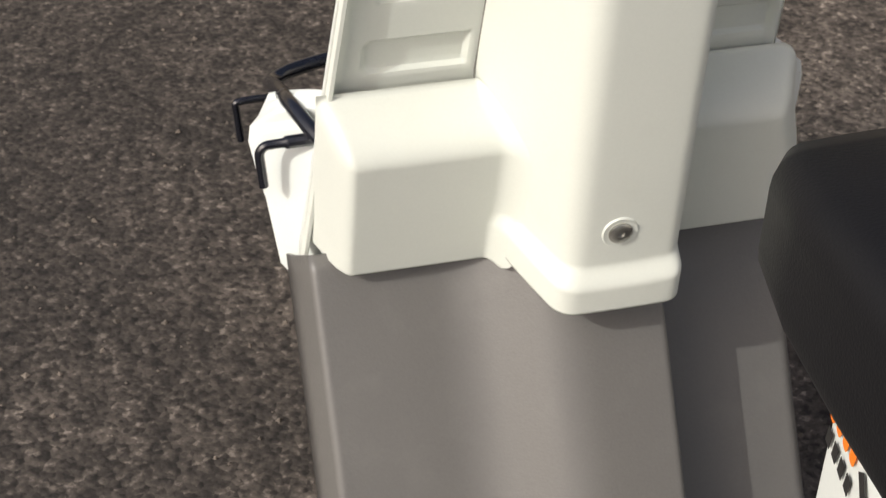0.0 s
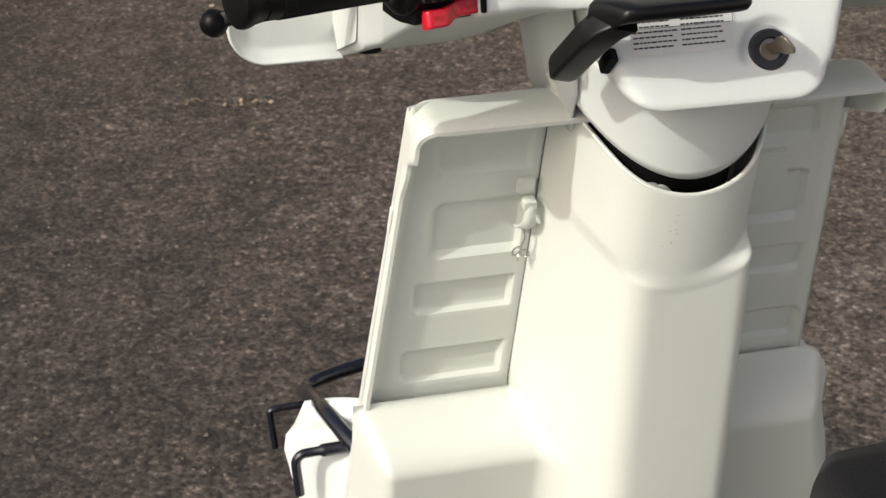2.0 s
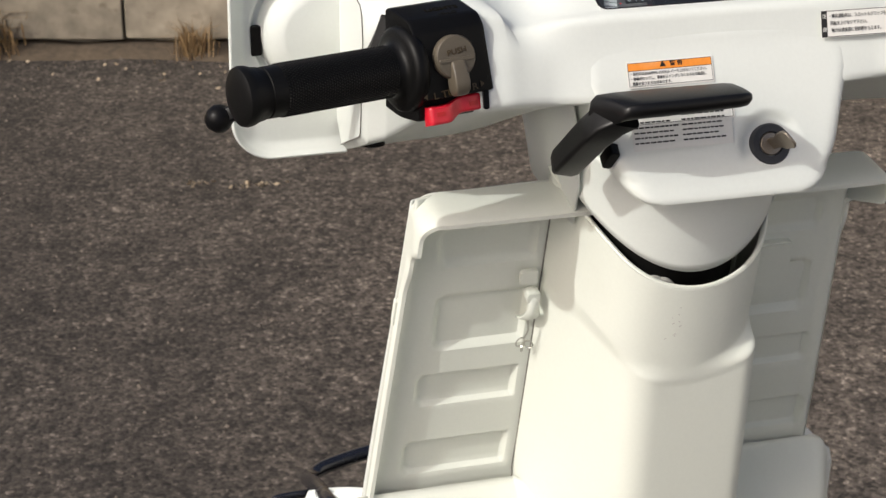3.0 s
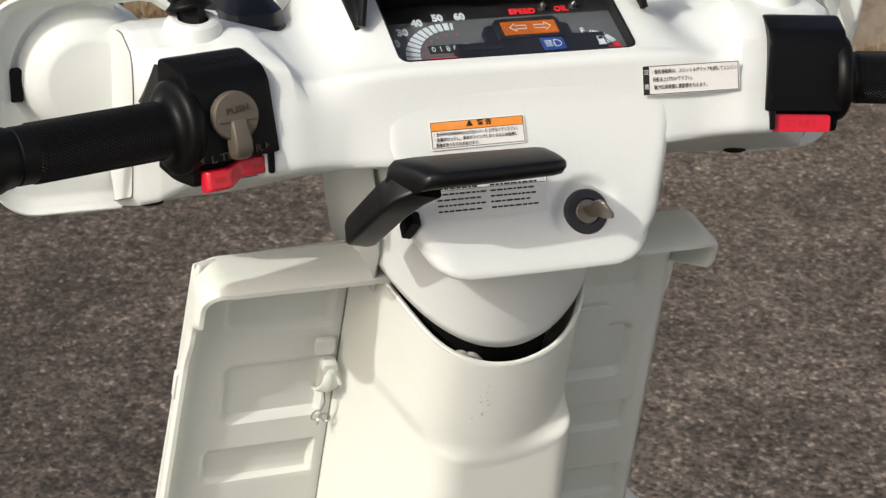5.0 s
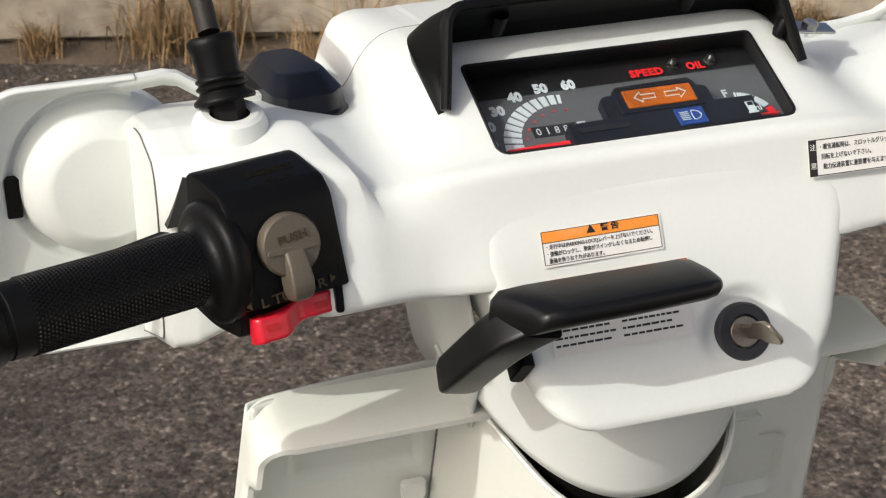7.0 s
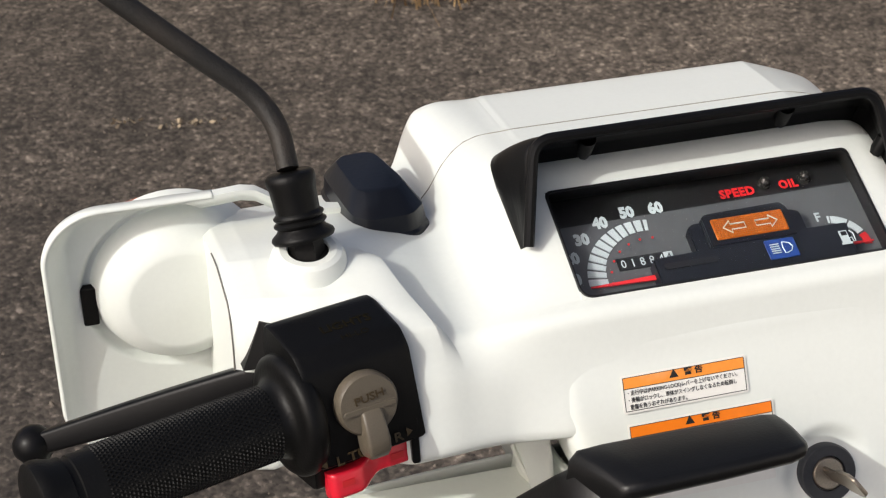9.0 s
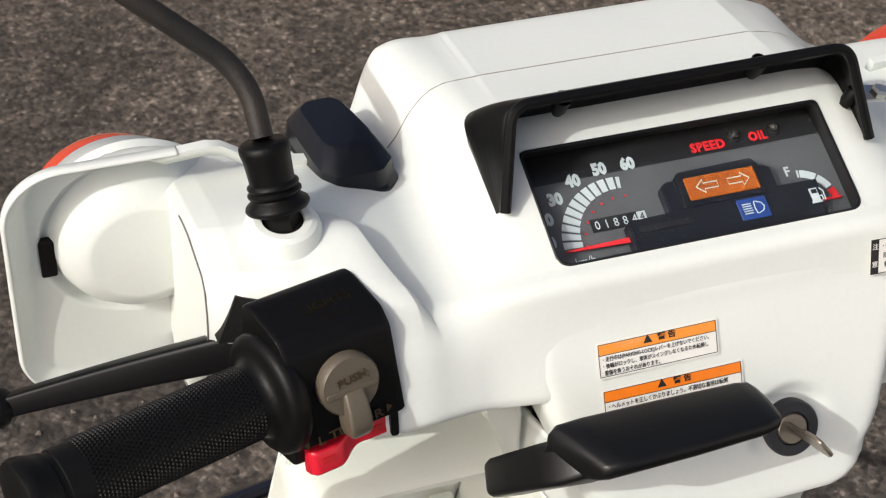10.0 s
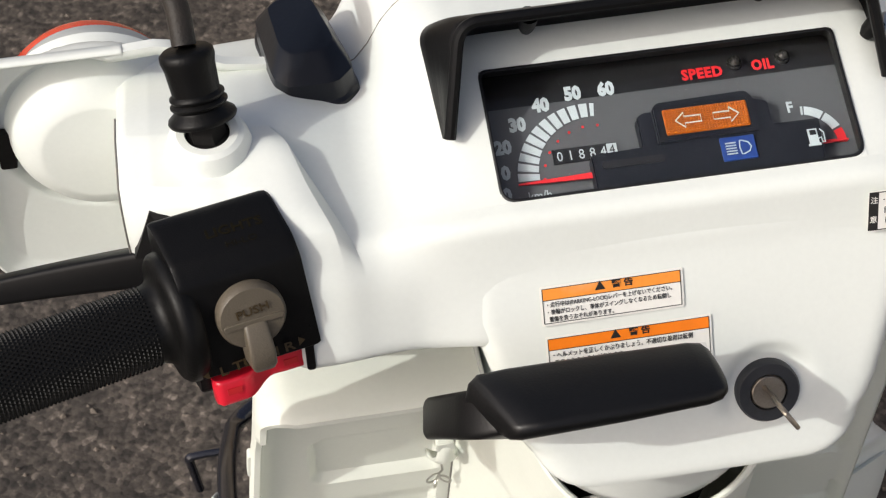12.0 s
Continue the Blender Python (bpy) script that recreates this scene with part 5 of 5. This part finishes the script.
    part("block_foot", prism(rect(0.0036, 0.022, 0.001, 2), 0.018, frame_of(bar_point(s, 0.1592, -0.066, 0.9150), (1, 0, 0), (0, 0.25, 0.95)), 0.0008, 1), BLACK, b)
    # black wedge beside the block, painting in the shaded slot where the lever enters
    front = [Vector((s * x, y, z)) for x, y, z in ((0.2150, -0.0350, 0.9590), (0.2240, -0.0385, 0.9370), (0.2060, -0.0480, 0.9440), (0.2045, -0.0400, 0.9580))]
    part("lever_slot_shade", loft([front, [p + Vector((0, 0.012, -0.002)) for p in front]], True, (True, True)), BLACK, b, "black wedge standing for the shaded brake lever slot in the cover")


for s in (-1, 1):
    grip(s)
    brake_lever(s)
    switch_block(s)


def wing(s):
    """The turn signal wing: a dished white plate, the domed back of the lamp and its lens in front."""
    x0, x1, z0, z1 = 0.220, 0.300, 0.828, 0.974
    cx, cz, r_hole, rc = 0.2380, 0.919, 0.0462, 0.028
    rows = []
    nx, nz = 66, 116
    for i in range(nz + 1):
        row = []
        for j in range(nx + 1):
            x, z = x0 + (x1 - x0) * j / nx, z0 + (z1 - z0) * i / nz
            high = z > (z0 + z1) / 2
            dx, dz = x - (x1 - rc), (z - (z1 - rc)) if high else (z0 + rc) - z
            e = min(x1 - x, z1 - z, z - z0)
            if dx > 0 and dz > 0:
                # pull the square corner in to an arc
                k = max(dx, dz) / math.hypot(dx, dz)
                e = rc - max(dx, dz)
                x = x1 - rc + dx * k
                z = z1 - rc + dz * k if high else z0 + rc - dz * k
            y = 0.062 + 0.02 * (0.93 - z)
            y -= 0.012 * (1 - step(e, 0.001, 0.011)) * (0.35 + 0.65 * step(z, 0.86, 0.96)) + 0.002 * (1 - step(e, 0.0, 0.003))
            y += 0.005 * (1 - step(math.hypot(x - cx, z - cz), r_hole - 0.0015, r_hole + 0.0015))
            row.append((s * x, y, z))
        rows.append(row)
    w = part("signal_wing", loft(rows), WHITE, scooter, "white dished wing behind the turn signal", angle=60, thick=0.003, offset=1.0 if s < 0 else -1.0)
    border = [Vector(p) for p in rows[0]] + [Vector(r[-1]) for r in rows[1:-1]] + [Vector(p) for p in reversed(rows[-1])]
    part("wing_flange", loft([[p + Vector((0, 0.0002, 0)) for p in border], [p + Vector((0, 0.0030, 0)) for p in border], [p + Vector((0, 0.0058, 0)) for p in border]]), WHITE, w, thick=0.0016, offset=0.0)
    prof = [(0.0442, 0.078), (0.0435, 0.070), (0.0415, 0.064), (0.0385, 0.0570), (0.034, 0.0512), (0.0285, 0.0486), (0.0268, 0.0476), (0.025, 0.0474), (0.0, 0.0464)]
    part("signal_back", spin(prof, (s * cx, 0, cz), (0, 1, 0), 56), WHITE, w, "domed white back of the turn signal", angle=60)
    notch = prism(rect(0.0075, 0.021, 0.001, 2), 0.005, frame_of((s * (cx + 0.0435), 0.066, cz - 0.005), (1, 0, 0), (0, 0, 1)), 0.0005, 1)
    part("dark_notch", notch, INNER, w)
    # lamp body and lens in front
    if s < 0:
        ring, at = [(0.0420, 0.068), (0.0445, 0.073), (0.0455, 0.078), (0.0445, 0.084), (0.0410, 0.090), (0.0380, 0.108)], (-0.240, 0, 0.9025)
    else:
        ring, at = [(0.036, 0.082), (0.043, 0.094), (0.0435, 0.108), (0.040, 0.110)], (0.214, 0, 0.880)
    part("signal_body", spin(ring, at, (0, 1, 0.04), 56), WHITE, w, "white front ring of the turn signal", thick=0.002)
    part("signal_lens", spin([(0.0420, 0.106), (0.0420, 0.118), (0.037, 0.127), (0.02, 0.133), (0.0, 0.135)], (s * 0.243 if s < 0 else 0.214, 0, 0.891 if s < 0 else 0.880), (0, 1, 0.04), 40), LENS, w, "orange-red turn signal lens")
    # sloping shoulder from the wing to the arm
    rows = []
    for x, zt in ((0.226, 0.9742), (0.207, 0.9755), (0.200, 0.974), (0.190, 0.967), (0.178, 0.961), (0.160, 0.958), (0.14, 0.957)):
        rows.append([(s * x, 0.0490, zt - 0.006), (s * x, 0.0475, zt - 0.002), (s * x, 0.0476, zt), (s * x, 0.0525, zt + 0.0002), (s * x, 0.0535, zt - 0.002), (s * x, 0.0540, zt - 0.008)])
    tip = Vector((s * 0.236, 0.0500, 0.9725))
    rows.insert(0, [tip.lerp(Vector(p), 0.15) for p in rows[0]])
    part("wing_shoulder", loft(rows, False, (True, True)), WHITE, w, thick=0.002)


for s in (-1, 1):
    wing(s)


def mirror_arm(s):
    base = Vector((s * 0.188, -0.0115, 0.9725))
    top = Vector((s * 0.1915, 0.002, 1.0035))
    d = (top - base).normalized()
    part("mirror_boss", spin([(0.0195, -0.0110), (0.0166, 0.0005), (0.0148, 0.0036), (0.0126, 0.0048), (0.0094, 0.0048), (0.0090, 0.0040), (0.0090, -0.001)], base, (0, -0.1, 1), 40), WHITE, scooter, "white raised boss under the mirror", angle=28)
    # flat near-black disc gives the hole round the nut its shade
    part("boss_hole_shade", spin([(0.0092, 0.0034), (0.0, 0.0034)], base, (0, -0.1, 1), 32), INNER, scooter, "near-black disc standing for the shade in the mirror boss hole")
    nut = part("mirror_nut", spin([(0.0082, -0.003), (0.0082, 0.012), (0.0, 0.012)], base, d, 6), INNER, scooter, "dark steel lock nut", angle=20)
    boot = [(0.0, 0.0115), (0.0135, 0.0105), (0.0142, 0.012), (0.0138, 0.0135), (0.0112, 0.0160), (0.0104, 0.0175), (0.0118, 0.019), (0.0118, 0.020), (0.0102, 0.0215), (0.0113, 0.023), (0.0113, 0.024), (0.0098, 0.0255), (0.0104, 0.038), (0.0112, 0.042), (0.0110, 0.045), (0.0095, 0.0465), (0.0, 0.0465)]
    part("mirror_boot", spin([(r, 0.0085 + (h - 0.0105) * 0.84) for r, h in boot], base, d, 32), RUBBER, scooter, "black ribbed rubber boot of the mirror stem", angle=50)
    path = smooth_line([base + d * 0.04, Vector((s * 0.1930, 0.0180, 1.0235)), Vector((s * 0.2010, 0.0285, 1.0345)), Vector((s * 0.2314, 0.0400, 1.0588)), Vector((s * 0.326, 0.0755, 1.1370))], [0, 0.012, 0.012, 0.012, 0], 8)
    part("mirror_stem", tube(path, 0.0050, 16), STEM, scooter, "weathered black mirror stem")
    c = Vector((s * 0.352, 0.083, 1.167))
    shell = [(0.0, 0.014), (0.035, 0.012), (0.050, 0.006), (0.054, 0.0), (0.053, -0.004), (0.050, -0.005)]
    head = spin(shell, (0, 0, 0), (0, 1, 0), 36)
    head.transform(Matrix.Translation(c) @ Matrix.Diagonal((1.15, 1, 0.9, 1)))
    head = part("mirror_head", head, BLACK, scooter, "black rounded mirror housing")
    face = spin([(0.0495, -0.0045), (0.0, -0.0045)], (0, 0, 0), (0, 1, 0), 36)
    face.transform(Matrix.Translation(c) @ Matrix.Diagonal((1.15, 1, 0.9, 1)))
    part("mirror_glass", face, MIRROR, head, "silvered mirror glass")


mirror_arm(-1)
mirror_arm(1)


def reservoir_cap():
    m = frame_of((-0.1425, 0.053, 0.9500), (1, 0, 0.05), (0, 1, -0.06))
    outline = [(-0.152, 0.021), (-0.130, 0.020), (-0.1215, 0.030), (-0.1315, 0.078), (-0.138, 0.085), (-0.156, 0.085), (-0.1635, 0.077), (-0.1590, 0.030)]
    outline = [(x + 0.1425, y - 0.053) for x, y in outline]
    sizes = ((1.03, 0.0, 0.0), (1.05, 0.0012, 0.0), (1.03, 0.0030, 0.0), (0.985, 0.0042, 0.0), (0.945, 0.0120, 0.0006), (0.67, 0.0190, 0.0044), (0.63, 0.0196, 0.0046))
    rows = []
    for k, h, back in sizes:
        pts = [Vector((x * k, y * k + back, h)) for x, y in outline]
        ring = []
        for i, p in enumerate(pts):
            a, b = pts[i - 1], pts[(i + 1) % len(pts)]
            for t in (0.0, 0.3, 0.7, 1.0):
                ring.append(m @ ((1 - t) ** 2 * p.lerp(a, 0.2) + 2 * t * (1 - t) * p + t * t * p.lerp(b, 0.2)))
        rows.append(ring)
    part("plug_cap", loft(rows, True, (False, True)), CAP, scooter, "glossy black bevelled cap on the handlebar cover", angle=24)


reservoir_cap()


# ---- console details
SLOPE = frame_of((0, -0.0758, 0.9266), (1, 0, 0), (0, 0.4683, 0.8836))


def on_console(x, z, up=0.0006):
    """A place on the sloped console face at height z."""
    return Matrix.Translation((x, -0.0758 - 0.53 * (0.9266 - z), z)) @ SLOPE.to_3x3().to_4x4() @ Matrix.Translation((0, 0, up))


def sticker(name, x0, z0, w, h, label, band, band_h, lines, size, tilt=0.0, place=None, band_mat=None, up=0.0013):
    """A printed label whose top left corner is at (x0, z0)."""
    m = (place if place is not None else on_console(x0, z0, up)) @ Matrix.Rotation(radians(tilt), 4, "Z")
    st = part(name, prism([(x + w / 2, y - h / 2) for x, y in rect(w, h, 0.001, 3)], 0.00015, m), PAPER, scooter, label)
    if band_h:
        part("band", prism([(x + w / 2, y - band_h / 2 - 0.0011) for x, y in rect(w - 0.0022, band_h)], 0.0001, m @ Matrix.Translation((0, 0, 0.00016))), band_mat or ORANGE, st, "orange warning band")
        lettering("print", "警 告", band_h * 0.72, INK, m @ Matrix.Translation((w * 0.50, -band_h * 0.82, 0.0004)), st, 1.1, "LEFT", 0.0001)
        part("warning_triangle", prism([(-0.0022, -0.0018), (0.0022, -0.0018), (0, 0.0021)], 0.0001, m @ Matrix.Translation((w * 0.42, -band_h * 0.55, 0.0003))), INK, st)
    b, e = 0.00028, 0.0011
    for x, y, bw, bh in ((w / 2, -e, w - 2 * e, b), (w / 2, -h + e, w - 2 * e, b), (e, -h / 2, b, h - 2 * e), (w - e, -h / 2, b, h - 2 * e), (w / 2, -band_h - e, w - 2 * e, b)):
        part("border_line", prism(rect(bw, bh), 0.0001, m @ Matrix.Translation((x, y, 0.00028))), INK, st)
    for k, t in enumerate(lines):
        lettering("print", t, size, INK, m @ Matrix.Translation((0.0020, -band_h - 0.0011 - (k + 0.92) * size * 1.24, 0.0004)), st, 0.79, "LEFT", 0.0)
    return st


sticker("warning_sticker", -0.0646, 0.9280, 0.0596, 0.0172, "white sticker with a faded orange warning band and black print", True, 0.0050,
        ["・走行中は(PARKING-LOCK)レバーを上げないでください。", "・後輪がロックし、車体がスイングしなくなるため転倒し", "  重傷を負うおそれがあります。"], 0.00255, 0.3, band_mat=ORANGE_FADED)
sticker("warning_sticker", -0.0638, 0.9086, 0.0698, 0.0200, "white sticker with an orange warning band and black print", True, 0.0050,
        ["・ヘルメットを正しくかぶりましょう。不適切な着用は転倒", "  重傷を負うおそれがあります。"], 0.0028, 0.3)


def lower_label():
    m = on_console(-0.0655, 0.8985, 0.0013)
    st = part("caution_label", prism([(x + 0.0345, y - 0.0125) for x, y in rect(0.069, 0.024, 0.001, 3)], 0.0002, m), CLEAR_FILM, scooter, "silver-grey label with small black print")
    rng = random.Random(3)
    for col in (0, 1):
        for k in range(6):
            n = 0.0015 + 0.033 * col
            end = n + rng.uniform(0.024, 0.029)
            while n < end:
                wd = rng.uniform(0.0015, 0.004)
                part("print_bar", prism(rect(wd, 0.0010), 0.0001, m @ Matrix.Translation((n + wd / 2, -0.003 - 0.0033 * k, 0.0003))), INK, st)
                n += wd + 0.0007


lower_label()


def right_label():
    m = frame_of((0.0728, -0.0672, 0.9502), (1, -0.018, -0.002), (0, 0.34, 0.94)) @ Matrix.Translation((0, 0, 0.0020)) @ Matrix.Scale(0.97, 4)
    st = part("caution_label", prism([(x + 0.032, y - 0.0095) for x, y in rect(0.067, 0.0185, 0.001, 3)], 0.0002, m @ Matrix.Translation((0.0015, 0, 0))), PAPER, scooter, "white caution label with black print and a black edge")
    part("black_edge", prism([(x + 0.0024, y - 0.0095) for x, y in rect(0.0042, 0.0178)], 0.0001, m @ Matrix.Translation((0, 0, 0.0002))), INK, st)
    for k, t in enumerate("注意"):
        lettering("print", t, 0.0034, PAPER, m @ Matrix.Translation((0.0008, -0.0055 - 0.009 * k, 0.0005)), st)
    for x, y, bw, bh in ((0.0335, -0.0008, 0.065, 0.0004), (0.0335, -0.0182, 0.065, 0.0004), (0.0660, -0.0095, 0.0004, 0.0174)):
        part("border_line", prism(rect(bw, bh), 0.0001, m @ Matrix.Translation((x, y, 0.0003))), INK, st)
    for k, t in enumerate(("・暖気運転時は、スロットルグリップを回してエンジン", "  回転を上げないで下さい。", "   動力伝達装置に悪影響を与えます。")):
        lettering("print", t, 0.0031, INK, m @ Matrix.Translation((0.0055, -0.0055 - 0.0048 * k, 0.0004)), st, 0.77)


right_label()


def lock_lever():
    """The black parking lock lever: a broad paddle on a cranked arm."""
    rows = []
    for xr, xf, yr, yf, zr, zf, t in ((-0.0900, -0.1015, -0.137, -0.1140, 0.9175, 0.9145, 0.007), (-0.0885, -0.1000, -0.1415, -0.1115, 0.9230, 0.9195, 0.0100), (-0.0845, -0.0965, -0.1440, -0.1100, 0.9260, 0.9222, 0.0112), (-0.074, -0.085, -0.1440, -0.1095, 0.9264, 0.9228, 0.0112), (-0.045, -0.050, -0.1428, -0.1092, 0.9263, 0.9228, 0.0112),
                                      (-0.010, -0.012, -0.1405, -0.1092, 0.9260, 0.9226, 0.0108), (-0.0045, -0.0065, -0.1390, -0.1100, 0.9256, 0.9222, 0.0102), (-0.0018, -0.0040, -0.1360, -0.1125, 0.9242, 0.9212, 0.0080), (-0.0008, -0.0024, -0.1315, -0.1165, 0.9215, 0.9198, 0.0035)):
        x, m, zm = (xr + xf) / 2, (yr + yf) / 2, (zr + zf) / 2
        rows.append(rounded([(x, m, zm - t), (xr, yr + 0.0035, zr - t), (xr, yr, zr - t * 0.5), (xr, yr + 0.0015, zr - 0.0008), (x, m, zm + 0.0008), (xf, yf, zf), (xf, yf, zf - t), (x, m, zm - t)], [0, 0.003, 0.003, 0.0045, 0.01, 0.003, 0.003, 0], 4))
    l = part("lock_lever", loft(rows, False, (True, True)), LEVER, scooter, "black parking lock lever with a broad paddle", angle=45)
    arm = []
    for p, w, h in (((-0.0820, -0.1250, 0.9130), 0.0095, 0.018), ((-0.0905, -0.1210, 0.9085), 0.0100, 0.020), ((-0.0965, -0.1115, 0.8970), 0.0096, 0.0195), ((-0.1020, -0.0985, 0.8810), 0.0094, 0.0185), ((-0.1062, -0.0890, 0.8690), 0.0092, 0.0180), ((-0.1076, -0.0858, 0.8652), 0.0080, 0.0155)):
        c = Vector(p)
        sx, sy = Vector((0.97, 0.05, -0.25)), Vector((0.15, 0.80, 0.55)).normalized()
        ring = rounded([c + sx * w * a + sy * h * b * 0.5 for a, b in ((-1, 0), (-1, 1), (1, 1), (1, -1), (-1, -1), (-1, 0))], [0, 0.003, 0.003, 0.003, 0.003, 0], 3)
        arm.append(ring)
    part("lever_arm", loft(arm, False, (True, True)), LEVER, l, angle=45)
    part("lever_pivot", prism(rect(0.013, 0.034, 0.003, 3), 0.003, frame_of((-0.0895, -0.0985, 0.888), (1, 0.05, -0.25), (0.25, -0.5, 0.83)), 0.001, 1), LEVER, l, "dark plate under the lever's arm")
    part("lever_stop", prism(rect(0.007, 0.016, 0.002, 3), 0.009, frame_of((-0.0800, -0.0955, 0.877), (1, 0.05, -0.25), (0.25, -0.5, 0.83)), 0.002, 2), SATIN, l)


lock_lever()


def ignition():
    m = on_console(0.0293, 0.8742, 0.0)
    at, n = m.translation, m.to_3x3() @ Vector((0, 0, 1))
    ring = part("key_ring", spin([(0.0138, -0.004), (0.0137, 0.0005), (0.0129, 0.0016), (0.0083, 0.0016), (0.0079, 0.0008), (0.0079, -0.002)], at, n, 40), RING, scooter, "dark grey ring of the ignition switch")
    part("key_barrel", spin([(0.0077, -0.002), (0.0077, 0.0008), (0.0070, 0.0016), (0.0, 0.0016)], at, n, 28), BRASS, ring, "worn metal lock barrel")
    part("key", prism([(-0.0042, 0.0), (0.0042, 0.0), (0.0042, 0.012), (0.0062, 0.016), (0.0070, 0.027), (0.0045, 0.031), (-0.0045, 0.031), (-0.0070, 0.027), (-0.0062, 0.016), (-0.0042, 0.012)], 0.0020,
                      frame_of(at + n * 0.001, m.to_3x3() @ Vector((0.57, -0.82, 0)), n) @ Matrix.Translation((0, 0, -0.001)), 0.0005, 1), BRASS, ring, "flat steel ignition key turned in the lock")


ignition()


def emblem():
    """The emblem under the saddle, kept as plain shapes."""
    m = frame_of((-0.0140, -0.4215, 0.60), (-0.023, -0.132, 0), (0, 0, 1)) @ Matrix.Translation((0, 0, 0.0005))
    slant = Matrix.Rotation(radians(-8), 4, "Z")
    for k in range(4):
        part("emblem_bar", prism(rect(0.0085, 0.024, 0.003, 3), 0.0004, m @ Matrix.Translation((0.006 + 0.0125 * k, 0.006 + 0.001 * k, 0.001)) @ slant), ORANGE, under_seat, "orange emblem bar")
        part("emblem_bar", prism(rect(0.0075, 0.012), 0.0004, m @ Matrix.Translation((0.006 + 0.0125 * k, -0.018, 0.001)) @ slant), INK, under_seat)
    for a in (40, -40):
        part("emblem_bar", prism(rect(0.008, 0.05), 0.0004, m @ Matrix.Translation((0.075, -0.012, 0.001 + 0.0006 * (a > 0))) @ Matrix.Rotation(radians(a), 4, "Z")), INK, under_seat)


emblem()


def arm_screws():
    for s in (-1, 1):
        part("cover_screw", spin([(0.008, -0.004), (0.008, 0.0), (0.005, 0.001), (0.0, 0.001)], (s * 0.206, 0.034, 0.8405), (0, -0.25, -0.97), 18), INNER, cover, "dark recessed screw under the cover")


arm_screws()


def scuffs():
    """Small rubbed marks on the column."""
    rng = random.Random(14)
    for k in range(9):
        a, b = rng.gauss(-0.006, 0.003), -0.043 - 0.027 * (k / 8) + rng.uniform(-0.003, 0.003)
        m = BODY @ Matrix.Translation((a, b, 0.1012)) @ Matrix.Rotation(rng.uniform(0, 3), 4, "Z")
        part("scuff_mark", prism(rect(rng.uniform(0.0006, 0.0026), 0.00035), 0.0003, m), SCUFF, scooter)


scuffs()
